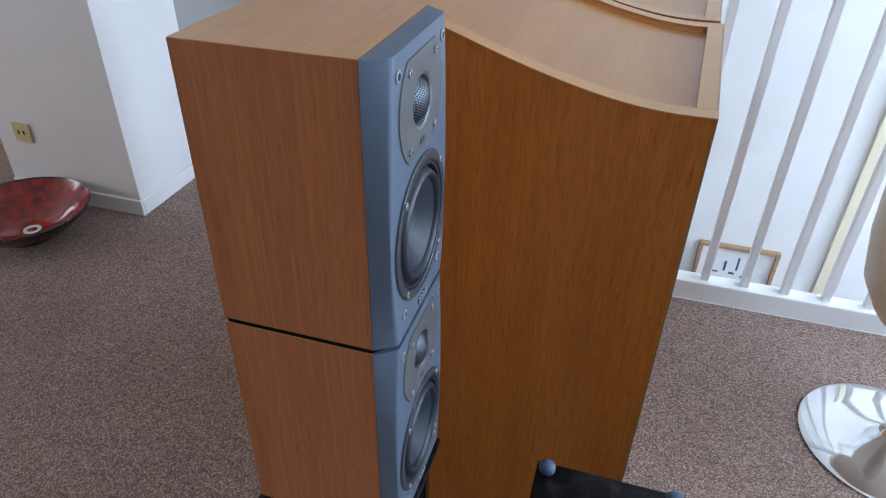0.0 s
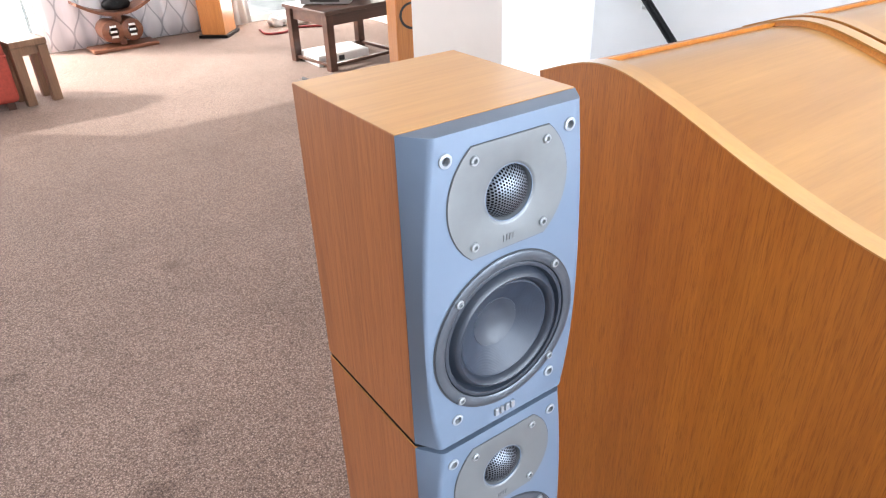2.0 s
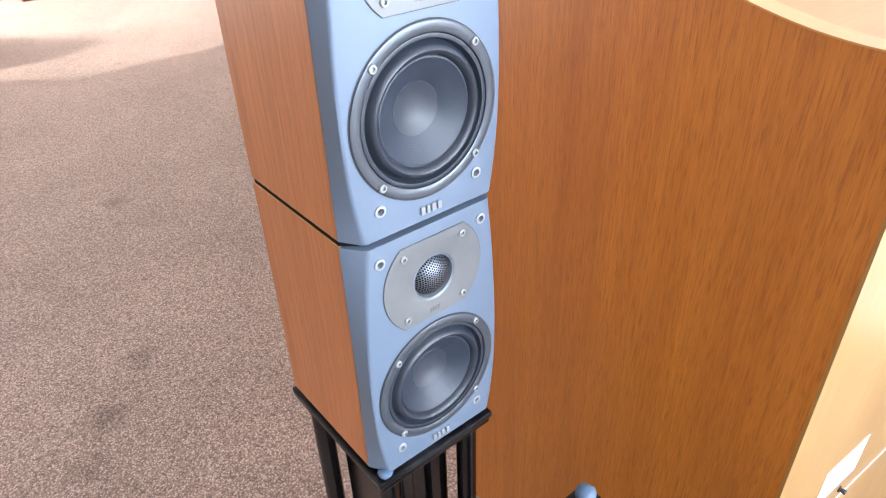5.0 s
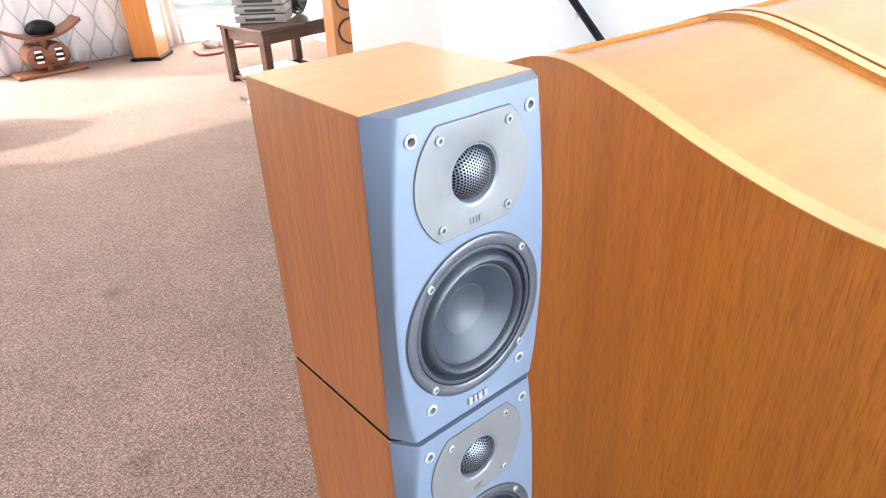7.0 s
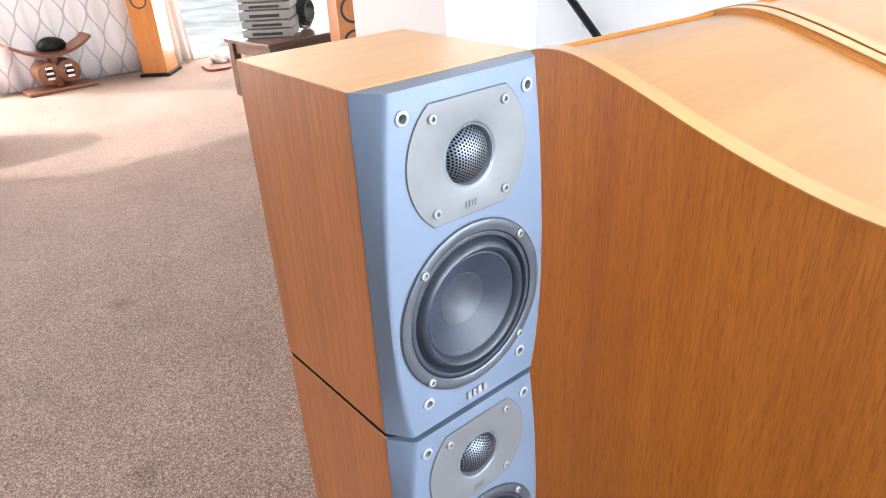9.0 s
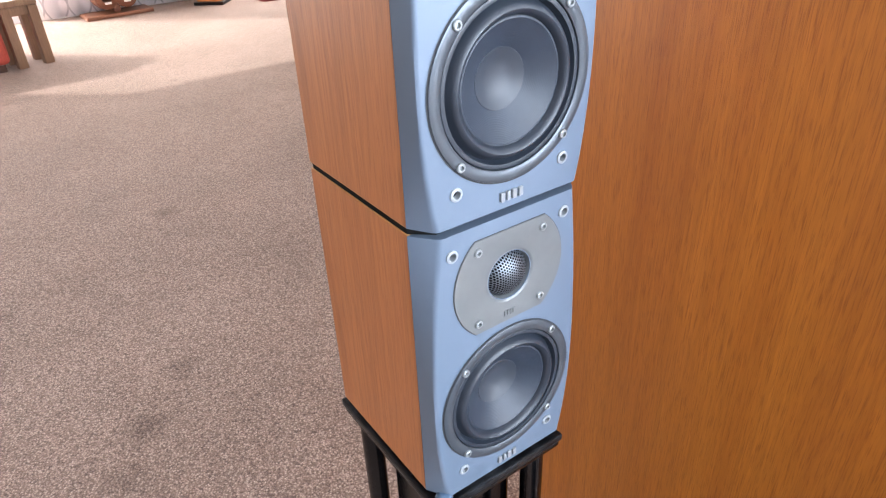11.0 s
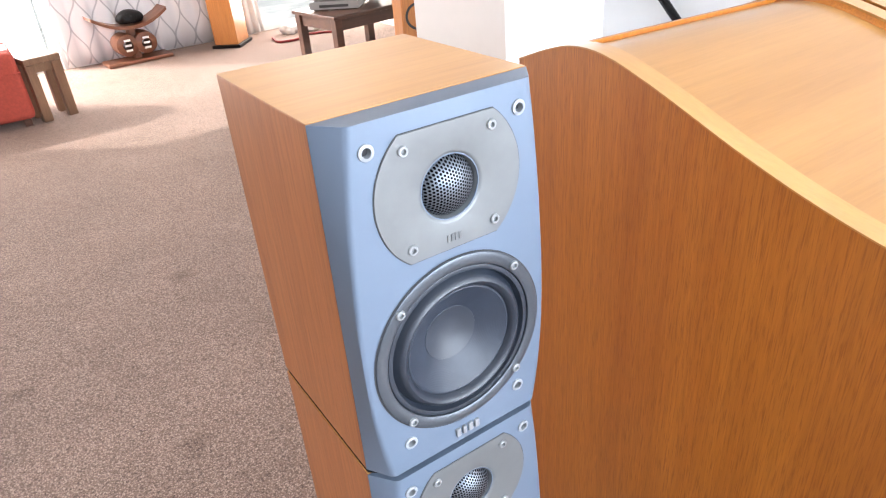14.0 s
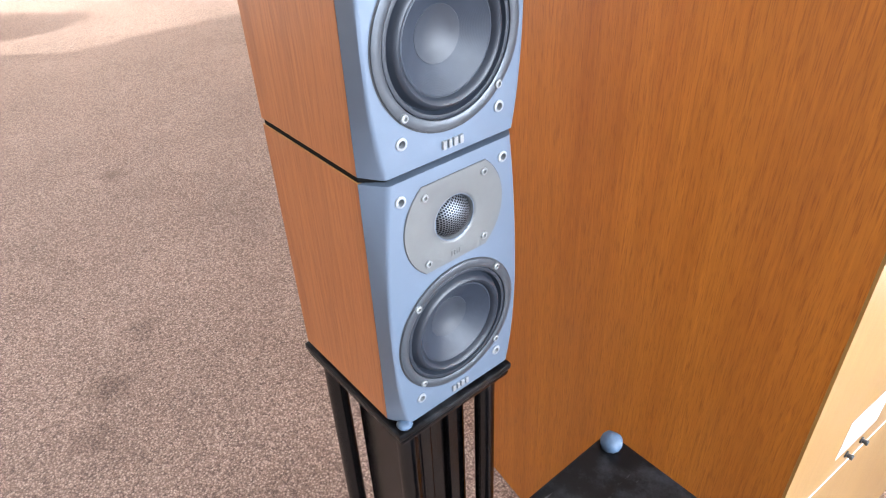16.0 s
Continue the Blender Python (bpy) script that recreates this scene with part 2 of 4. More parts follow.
OAK = wood("amber_oak_veneer", (0.37, 0.114, 0.0095), (0.43, 0.143, 0.013), (0.495, 0.177, 0.018), (0.215, 0.055, 0.005), 0.46, 0.06, "z", 0.62, 1.2, 0.5)
OAK_TOP = wood("amber_oak_top", (0.335, 0.155, 0.040), (0.385, 0.186, 0.051), (0.43, 0.218, 0.064), (0.28, 0.12, 0.03), 0.3, 0.22, "y", 0.14, 0.7, 0.32)
# Oak of rims and edge strips, lightened in colour for their reflections.
OAK_EDGE = wood("amber_oak_edge", (0.44, 0.215, 0.056), (0.485, 0.245, 0.068), (0.52, 0.27, 0.08), (0.38, 0.175, 0.045), 0.28, 0.4, "x", 0.2, 0.7, 0.35)
OAK_FACE = wood("amber_oak_back", (0.275, 0.148, 0.041), (0.31, 0.172, 0.050), (0.345, 0.196, 0.060), (0.23, 0.115, 0.03), 0.34, 0.3, "z", 0.25, 0.8, 0.4)
TOWER_WOOD = wood("orange_beech", (0.45, 0.17, 0.04), (0.53, 0.21, 0.055), (0.60, 0.26, 0.075), (0.36, 0.13, 0.03), 0.35, 0.3, "z", 0.3)
DARK_WOOD = wood("dark_stained_wood", (0.05, 0.022, 0.014), (0.085, 0.036, 0.022), (0.12, 0.052, 0.032), (0.03, 0.012, 0.008), 0.35, 0.3, "y", 0.4)
CARVED_WOOD = wood("carved_mahogany", (0.13, 0.045, 0.022), (0.20, 0.075, 0.035), (0.27, 0.11, 0.055), (0.08, 0.03, 0.014), 0.45, 0.2, "y", 0.4)
CHAIR_WOOD = wood("brown_chair_wood", (0.16, 0.085, 0.045), (0.22, 0.12, 0.065), (0.28, 0.16, 0.09), (0.1, 0.05, 0.03), 0.45, 0.15, "z", 0.4)
BAFFLE = plain("silver_blue_lacquer", (0.104, 0.137, 0.186), 0.4, 0.12, 0.02, 40, grain=0.08)
PLATE = plain("brushed_aluminium", (0.135, 0.142, 0.144), 0.45, 0.4, 0.05, 70, grain=0.05)
RING = plain("grey_alloy_ring", (0.07, 0.080, 0.094), 0.36, 0.5, 0.06, 50)
RUBBER = plain("black_rubber_surround", (0.015, 0.020, 0.029), 0.45, 0.0, 0.1, 60)
CONE = cone_material()
CAP = plain("woofer_dust_cap", (0.026, 0.031, 0.041), 0.5, 0.0, 0.1, 80)
GRILLE = mesh_dome_material()
SCREW = plain("nickel_screw", (0.25, 0.26, 0.265), 0.35, 0.4, 0.05, 90)
SOCKET = plain("white_nylon_socket", (0.24, 0.255, 0.27), 0.4, 0.1, 0.03, 90)
HOLE = plain("dark_hole", (0.02, 0.02, 0.022), 0.7)
BADGE = plain("satin_silver_badge", (0.24, 0.25, 0.26), 0.3, 0.3, 0.05, 60)
CHROME = plain("polished_chrome", (0.82, 0.83, 0.84), 0.08, 1.0, 0.02, 10)
BLACK = plain("black_satin_steel", (0.003, 0.003, 0.0035), 0.2, 0.0, 0.1, 12)
BLACK.node_tree.nodes["Principled BSDF"].inputs["Specular IOR Level"].default_value = 0.3
BLACK_MATT = dusty_black()
# Black of the filler that stands for shade between the stacked loudspeakers.
GAP_BLACK = plain("gap_black", (0.006, 0.006, 0.006), 0.95, 0.0, 0.3, 60)
GAP_BLACK.node_tree.nodes["Principled BSDF"].inputs["Specular IOR Level"].default_value = 0.1
PUTTY = plain("blue_grey_putty", (0.06, 0.10, 0.16), 0.55, 0.0, 0.15, 200)
PAPER = plain("white_paper", (0.80, 0.80, 0.80), 0.5, 0.0, 0.03, 40)
BRASS = plain("ivory_plastic", (0.62, 0.52, 0.26), 0.4, 0.0, 0.05, 40)
GLAZE = plain("red_glaze", (0.24, 0.010, 0.006), 0.14, 0.0, 0.6, 26, coat=0.4)
DARK_GLAZE = plain("black_glaze", (0.02, 0.018, 0.018), 0.2, 0.0, 0.3, 30, coat=0.4)
CURTAIN = curtain_material()
SHEER = plain("white_sheer_cloth", (0.82, 0.81, 0.79), 0.9, 0, 0.03, 8)
RED_CLOTH = plain("red_upholstery", (0.42, 0.07, 0.045), 0.85, 0, 0.15, 60, grain=0.3)
SILVER = plain("silver_electronics", (0.40, 0.42, 0.44), 0.4, 0.4, 0.06, 30)
DARK_GREY = plain("dark_grey_plastic", (0.04, 0.042, 0.045), 0.5, 0, 0.2, 30)
CREAM = plain("cream_shell", (0.66, 0.58, 0.49), 0.35, 0, 0.04, 15)
NAVY = plain("navy_cushion", (0.03, 0.035, 0.06), 0.7, 0, 0.2, 40)
RED_CABLE = plain("red_cable", (0.25, 0.02, 0.02), 0.5)
WHITE_CABLE = plain("white_cable", (0.75, 0.75, 0.74), 0.4)
# Garden ground, its colour paled so that it burns out like sun glare.
LAWN = plain("glare_pale_ground", (0.62, 0.63, 0.55), 0.9, 0, 0.35, 2)
FRAME_WOOD = wood("oak_frame", (0.3, 0.19, 0.1), (0.38, 0.25, 0.14), (0.45, 0.31, 0.18), (0.2, 0.12, 0.06), 0.45, 0.1, "x", 0.3)


# mesh helpers
def finish(bm, name, mat, parent=None, label="", smooth=False, angle=35):
    bmesh.ops.recalc_face_normals(bm, faces=bm.faces)
    me = bpy.data.meshes.new(name)
    bm.to_mesh(me)
    bm.free()
    me.materials.append(mat)
    if smooth:
        for p in me.polygons:
            p.use_smooth = True
        me.set_sharp_from_angle(angle=radians(angle))
    ob = new(name, me)
    if parent:
        ob.parent = parent
    if label:
        tagged(ob, label)
    return ob


def part(name, bm, mat, parent, label="", smooth=False):
    return finish(bm, name, mat, parent, label, smooth)


def thing(name, label, category, place=None, group="", kind=""):
    ob = new(name)
    ob.empty_display_size = 0.05
    if place is not None:
        ob.matrix_world = place
    return tagged(ob, label, category, group, kind)


def box(x0, x1, y0, y1, z0, z1, bevel=0.0, segments=2, bm=None):
    bm2 = bmesh.new()
    bmesh.ops.create_cube(bm2, size=1)
    for v in bm2.verts:
        v.co = Vector(((x0 + x1) / 2 + v.co.x * (x1 - x0), (y0 + y1) / 2 + v.co.y * (y1 - y0), (z0 + z1) / 2 + v.co.z * (z1 - z0)))
    if bevel:
        bmesh.ops.bevel(bm2, geom=bm2.edges[:], offset=bevel, segments=segments, affect="EDGES", profile=0.6)
    if bm is None:
        return bm2
    join(bm, bm2)
    return bm


def join(bm, other, matrix=None):
    me = bpy.data.meshes.new("tmp")
    if matrix is not None:
        bmesh.ops.transform(other, matrix=matrix, verts=other.verts)
    other.to_mesh(me)
    other.free()
    bm.from_mesh(me)
    bpy.data.meshes.remove(me)


def lathe(profile, n=48, axis="x", close=False):
    """Turn (along, radius) pairs round an axis through the origin."""
    bm = bmesh.new()
    rings = []
    for a, r in profile:
        if r < 1e-6:
            p = (a, 0, 0) if axis == "x" else (0, 0, a)
            rings.append([bm.verts.new(p)])
            continue
        ring = []
        for i in range(n):
            c, s = math.cos(2 * math.pi * i / n) * r, math.sin(2 * math.pi * i / n) * r
            ring.append(bm.verts.new((a, c, s) if axis == "x" else (c, s, a)))
        rings.append(ring)
    pairs = list(zip(rings, rings[1:])) + ([(rings[-1], rings[0])] if close else [])
    for p, q in pairs:
        for i in range(n):
            j = (i + 1) % n
            f = [p[i % len(p)], p[j % len(p)], q[j % len(q)], q[i % len(q)]]
            f = list(dict.fromkeys(f))
            if len(f) > 2:
                bm.faces.new(f)
    return bm


def prism(outline, lift):
    """A closed outline of points pushed along the vector lift."""
    bm = bmesh.new()
    a = [bm.verts.new(p) for p in outline]
    b = [bm.verts.new(Vector(p) + Vector(lift)) for p in outline]
    bm.faces.new(a)
    bm.faces.new(b[::-1])
    for i in range(len(a)):
        j = (i + 1) % len(a)
        bm.faces.new((a[i], a[j], b[j], b[i]))
    return bm


def tube(points, radius, n=10, bm=None):
    bm = bm or bmesh.new()
    pts = [Vector(p) for p in points]
    rings = []
    for i, p in enumerate(pts):
        d = (pts[min(i + 1, len(pts) - 1)] - pts[max(i - 1, 0)]).normalized()
        q = d.to_track_quat("Z", "Y")
        rings.append([bm.verts.new(p + q @ Vector((radius * math.cos(2 * math.pi * k / n), radius * math.sin(2 * math.pi * k / n), 0))) for k in range(n)])
    for a, b in zip(rings, rings[1:]):
        for k in range(n):
            bm.faces.new((a[k], a[(k + 1) % n], b[(k + 1) % n], b[k]))
    bm.faces.new(rings[0][::-1])
    bm.faces.new(rings[-1])
    return bm


def moved(bm, m):
    bmesh.ops.transform(bm, matrix=m, verts=bm.verts)
    return bm


def spline(points, x):
    """Smooth value through (x, y) pairs."""
    xs = [p[0] for p in points]
    i = max(0, min(len(xs) - 2, sum(1 for v in xs if v <= x) - 1))
    h = xs[i + 1] - xs[i]
    t = min(max((x - xs[i]) / h, 0), 1)

    def slope(k):
        k0, k1 = max(k - 1, 0), min(k + 1, len(xs) - 1)
        return (points[k1][1] - points[k0][1]) / (xs[k1] - xs[k0])
    y0, y1 = points[i][1], points[i + 1][1]
    m0, m1 = slope(i) * h, slope(i + 1) * h
    return (2 * t**3 - 3 * t**2 + 1) * y0 + (t**3 - 2 * t**2 + t) * m0 + (-2 * t**3 + 3 * t**2) * y1 + (t**3 - t**2) * m1


# the room
WEST, EAST, SOUTH, EDGE, NORTH = -6.95, 3.2, -5.0, 1.5, 3.4
CEILING_Z = 2.6
STAIR = 2.65


def structure(name, bm, mat, label, category="", parent=None):
    return tagged(finish(bm, name, mat, parent), label, category or name.split("_")[0], kind="structure")


def slabs(*boxes):
    bm = bmesh.new()
    for b in boxes:
        box(*b, bm=bm)
    return bm


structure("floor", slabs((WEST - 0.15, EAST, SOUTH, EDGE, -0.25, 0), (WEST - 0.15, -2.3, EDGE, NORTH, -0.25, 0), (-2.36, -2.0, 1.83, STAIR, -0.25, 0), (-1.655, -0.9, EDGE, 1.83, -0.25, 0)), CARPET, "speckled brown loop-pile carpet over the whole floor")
structure("stair_floor", box(-1.7, EAST, EDGE, NORTH, -2.75, -2.6), CARPET, "brown carpet at the foot of the stairwell", "floor")
structure("ceiling", box(WEST - 0.15, EAST + 0.15, SOUTH - 0.15, NORTH + 0.15, CEILING_Z, CEILING_Z + 0.15), CEIL, "plain white ceiling")
# Unseen south wall, added to close the room and bounce warm light.
structure("wall_south", box(WEST - 0.15, EAST + 0.15, SOUTH - 0.15, SOUTH, -0.25, CEILING_Z), TAN, "plain unseen wall added to close the room, tan for warm bounced light", "wall")
structure("wall_north", box(WEST - 0.15, EAST + 0.15, NORTH, NORTH + 0.15, -2.75, CEILING_Z), WALL, "white painted wall behind the stairwell", "wall")
structure("wall_stair", slabs((-2.36, EAST, STAIR, STAIR + 0.12, -2.75, CEILING_Z), (-2.48, -2.36, 1.83, NORTH, -0.25, CEILING_Z)), WALL, "white painted wall along the stairs", "wall")
structure("wall_pier", box(-2.28, -1.655, 1.385, 1.83, -2.6, CEILING_Z), WALL, "white wall pier at the head of the stairs", "wall")
structure("wall_well", slabs((-0.9, EAST, EDGE, EDGE + 0.1, -2.6, 0), (-1.655, -0.8, 1.73, 1.83, -2.6, -0.25)), WALL, "white wall of the stairwell below the floor edge", "wall")
structure("wall_east", slabs(
    (EAST, EAST + 0.15, SOUTH, -1.1, -2.75, CEILING_Z), (EAST, EAST + 0.15, 1.4, 1.62, -2.75, CEILING_Z), (EAST, EAST + 0.15, 2.58, NORTH, -2.75, CEILING_Z),
    (EAST, EAST + 0.15, -1.1, 1.4, -2.75, 1.35), (EAST, EAST + 0.15, -1.1, 1.4, 2.4, CEILING_Z), (EAST, EAST + 0.15, 1.62, 2.58, -2.75, 0.0), (EAST, EAST + 0.15, 1.62, 2.58, 2.0, CEILING_Z)), WALL, "white wall with wide window openings", "wall")
structure("wall_west", slabs(
    (WEST - 0.15, WEST, SOUTH, -2.97, -0.25, CEILING_Z), (WEST - 0.15, WEST, 0.35, 2.25, -0.25, CEILING_Z), (WEST - 0.15, WEST, 3.35, NORTH, -0.25, CEILING_Z),
    (WEST - 0.15, WEST, -2.97, 0.35, 2.54, CEILING_Z), (WEST - 0.15, WEST, 2.25, 3.35, 2.15, CEILING_Z)), WALL, "white wall with two glazed door openings", "wall")
# Garden ground with the glare put into its pale colour.
structure("ground", box(-60, WEST - 0.15, -40, 40, -0.5, -0.3), LAWN, "garden ground outside the glazed doors, coloured pale for the glare")


def stairs():
    st = thing("stairs", "brown carpeted stairs going down beside the white wall", "stairs", kind="structure")
    for i in range(15):
        x = -2.0 + 0.28 * i
        part("step", box(x, x + 0.30, 1.84 if x < -0.9 else EDGE + 0.1, STAIR, -0.17 * (i + 1) - 0.2, -0.17 * (i + 1), 0.008), CARPET, st)


stairs()


def baseboards():
    bm = bmesh.new()
    box(-2.28, -1.643, 1.373, 1.385, 0, 0.07, 0.003, 1, bm)
    box(-1.655, -1.643, 1.385, 1.83, 0, 0.07, 0.003, 1, bm)
    return bm


structure("baseboard", baseboards(), TRIM, "low white painted skirting round the wall pier")


def glazed_door(name, y0, y1, top):
    d = thing(name, "white framed glazed door to the sunny garden", "door", kind="structure")
    x0, x1 = WEST - 0.11, WEST - 0.05
    for a, b, c, e in ((y0, y0 + 0.06, 0, top), (y1 - 0.06, y1, 0, top), (y0 + 0.06, y1 - 0.06, 0, 0.07), (y0 + 0.06, y1 - 0.06, top - 0.06, top)):
        part("frame_bar", box(x0, x1, a, b, c, e, 0.004), TRIM, d)
    glass, n, l, b = material("clear_glass")
    set_in(b, Roughness=0.0, IOR=1.45)
    b.inputs["Transmission Weight"].default_value = 1.0
    g = part("pane", box(WEST - 0.084, WEST - 0.078, y0 + 0.06, y1 - 0.06, 0.07, top - 0.06), glass, d)
    g.visible_shadow = False
    return d


glazed_door("door_1", 2.25, 3.35, 2.15)
glazed_door("door_2", -2.97, 0.35, 2.54)


# balustrade at the floor edge
def balustrade():
    b = thing("balustrade", "white painted wooden balustrade with square balusters", "railing", kind="structure")
    part("base_rail", box(-0.45, EAST, EDGE + 0.003, EDGE + 0.067, 0, 0.075, 0.006), TRIM, b)
    part("top_rail", box(-0.45, EAST, EDGE, EDGE + 0.07, 1.1, 1.155, 0.012), TRIM, b)
    first = None
    x = -0.3715
    while x < EAST - 0.1:
        if first is None:
            first = part("baluster", box(-0.0135, 0.0135, -0.0135, 0.0135, 0.075, 1.1, 0.003), TRIM, b)
            ob = first
        else:
            ob = new("baluster", first.data)
            ob.parent = b
        ob.location = (x, EDGE + 0.037, 0)
        x += 0.1285


balustrade()


def handrail(name, points, out):
    h = thing(name, "dark metal stair handrail on white wall brackets", "handrail")
    a, b = Vector(points[0]), Vector(points[1])
    part("rail", tube([a + (b - a) * t / 8 for t in range(9)], 0.021, 14), BLACK, h, smooth=True)
    for t in (0.2, 0.55, 0.9):
        p = a + (b - a) * t
        q = p + Vector(out)
        part("bracket", tube([p + Vector((0, 0, -0.015)), p + Vector((0, 0, -0.06)), q + Vector((0, 0, -0.07))], 0.008, 8), TRIM, h, smooth=True)
        part("wall_plate", moved(lathe([(0, 0), (0, 0.03), (0.008, 0.027), (0.008, 0)], 20, "x"), Matrix.Translation(q + Vector((0, 0, -0.07))) @ Vector(out).to_track_quat("-X", "Z").to_matrix().to_4x4()), TRIM, h, smooth=True)


handrail("handrail", ((-2.3, STAIR - 0.065, 1.126), (-0.7, STAIR - 0.065, -0.346)), (0, 0.065, 0))
handrail("handrail", ((-0.05, STAIR - 0.065, -0.278), (1.2, STAIR - 0.065, -1.51)), (0, 0.065, 0))


def picture(x0, x1, z0, z1, drawn):
    p = thing("framed_picture", "oak framed picture on the wall low in the stairwell", "picture", group="stair pictures")
    y = STAIR
    for a, b, c, d in ((x0, x1, z0, z0 + 0.02), (x0, x1, z1 - 0.02, z1), (x0, x0 + 0.02, z0 + 0.02, z1 - 0.02), (x1 - 0.02, x1, z0 + 0.02, z1 - 0.02)):
        part("frame_bar", box(a, b, y - 0.03, y - 0.001, c, d, 0.004), FRAME_WOOD, p)
    part("sheet", box(x0 + 0.02, x1 - 0.02, y - 0.012, y - 0.004, z0 + 0.02, z1 - 0.02), PAPER, p, "pale sheet in the frame")
    for x, z, w, h in () if not drawn else ((0.72, -0.60, 0.05, 0.008), (0.79, -0.585, 0.012, 0.06), (0.82, -0.60, 0.03, 0.012), (0.85, -0.575, 0.01, 0.08), (0.88, -0.61, 0.04, 0.008)):
        part("drawn_line", box(x, x + w, y - 0.0135, y - 0.0122, z, z + h), PUTTY, p, "blue-grey drawn line")


picture(0.645, 1.035, -0.95, -0.425, True)
picture(0.06, 0.36, -0.21, 0.15, False)
structure("trim", box(1.235, 1.305, STAIR - 0.02, STAIR, -2.6, 1.0, 0.004), plain("cream_gloss_paint", (0.74, 0.68, 0.50), 0.35, vary=0.04, scale=6), "upright cream painted board on the stair wall")


def outlet():
    o = thing("wall_outlet", "cream wall socket on the white wall", "socket")
    part("plate", box(-2.185, -2.105, 1.375, 1.384, 0.255, 0.335, 0.003), BRASS, o)
    for x in (-2.16, -2.135):
        part("slot", box(x, x + 0.006, 1.372, 1.376, 0.29, 0.305), HOLE, o)


outlet()


# the stacked loudspeakers
HALF, DEEP, TALL = 0.0835, 0.182, 0.2815
FACE = [(0.0, 0.0675), (0.045, 0.0735), (0.10, 0.078), (0.16, 0.0805), (0.21, 0.0795), (0.255, 0.075), (0.2815, 0.070)]


def circle(r, n, y=0.0, z=0.0, x=0.0):
    return [(x, y + r * math.cos(2 * math.pi * i / n), z + r * math.sin(2 * math.pi * i / n)) for i in range(n)]


def plate_with_holes(outline, holes, x):
    bm = bmesh.new()
    edges = []
    loops = []
    for loop in [outline] + holes:
        vs = [bm.verts.new((x, p[1], p[2])) for p in loop]
        loops.append(vs)
        for i in range(len(vs)):
            edges.append(bm.edges.new((vs[i], vs[(i + 1) % len(vs)])))
    bmesh.ops.triangle_fill(bm, use_beauty=True, use_dissolve=False, edges=edges)
    return bm, loops


def baffle_mesh():
    """Moulded front: a flat face with bowed sides, chamfered back to the square cabinet."""
    n = 16
    zs = [TALL * i / n for i in range(n + 1)]
    right = [(0, spline(FACE, TALL - z) - 0.003, z) for z in zs]
    left = [(0, -y, z) for _, y, z in right]
    outline = right + left[::-1]
    holes = [circle(0.0655, 48, 0, TALL - 0.1850), circle(0.0225, 32, 0, TALL - 0.058)]
    for y, z in ((0.058, TALL - 0.018), (0.0525, TALL - 0.2555)):
        holes += [circle(0.0037, 12, s * y, z) for s in (1, -1)]
    bm, loops = plate_with_holes(outline, holes, 0)
    face = loops[0]
    mids, backs = [], []
    for v in face:
        side = 1 if v.co.y > 0 else -1
        y = v.co.y + side * 0.003
        slope = (HALF - abs(y)) / 0.021
        mids.append([bm.verts.new((a, y + side * b, v.co.z)) for a, b in ((-0.0003, -0.0012), (-0.0012, 0.0002), (-0.003, 0.003 * slope + 0.0004))])
        backs.append(bm.verts.new((-0.021, side * HALF, min(max(v.co.z, 0.0), TALL))))
    m = len(face)
    for i in range(m):
        j = (i + 1) % m
        a, b = [face[i], *mids[i], backs[i]], [face[j], *mids[j], backs[j]]
        for k in range(4):
            bm.faces.new((a[k], b[k], b[k + 1], a[k + 1]))
    for loop in loops[1:]:
        inner = [bm.verts.new((-0.012, v.co.y, v.co.z)) for v in loop]
        for i in range(len(loop)):
            j = (i + 1) % len(loop)
            bm.faces.new((loop[i], loop[j], inner[j], inner[i]))
    return bm


def cabinet_mesh():
    bm = box(-DEEP, -0.0215, -HALF, HALF, 0, TALL)
    front = [f for f in bm.faces if f.normal.x > 0.9]
    bmesh.ops.delete(bm, geom=front, context="FACES")
    keep = [e for e in bm.edges if not all(abs(v.co.x + 0.0215) < 1e-4 for v in e.verts)]
    bmesh.ops.bevel(bm, geom=keep, offset=0.0005, segments=2, affect="EDGES", profile=0.6)
    return bm


def tweeter_plate_mesh():
    r, h, n = 0.0575, 0.0448, 24
    a = math.asin(h / r)
    rim = [(0, r * math.cos(-a + 2 * a * i / n), r * math.sin(-a + 2 * a * i / n)) for i in range(n + 1)]
    rim += [(0, -y, -z) for _, y, z in rim]
    hole = circle(0.0258, 40)
    bm, loops = plate_with_holes(rim, [hole], 0.0012)
    low = [bm.verts.new((0.0002, v.co.y * 1.008, v.co.z * 1.008)) for v in loops[0]]
    lips = [[bm.verts.new((x, v.co.y * k, v.co.z * k)) for v in loops[1]] for x, k in ((0.0009, 0.95), (0.0, 0.90), (-0.0012, 0.865), (-0.0030, 0.84), (-0.0065, 0.83))]
    for p, q in [(loops[0], low)] + list(zip([loops[1]] + lips, lips)):
        for i in range(len(p)):
            j = (i + 1) % len(p)
            bm.faces.new((p[i], p[j], q[j], q[i]))
    return bm


def gap_mesh():
    """Fine dark line round the tweeter plate."""
    r, h, n = 0.0583, 0.0456, 24
    a = math.asin(h / r)
    rim = [(0, r * math.cos(-a + 2 * a * i / n), r * math.sin(-a + 2 * a * i / n)) for i in range(n + 1)]
    rim += [(0, -y, -z) for _, y, z in rim]
    bm, loops = plate_with_holes(rim, [circle(0.03, 24)], 0.0004)
    return bm


def screw_mesh():
    bm = lathe([(0.0, 0.0038), (0.0018, 0.0036), (0.0023, 0.003), (0.0023, 0.0019), (0.0002, 0.0017), (0.0002, 0)], 14)
    return bm


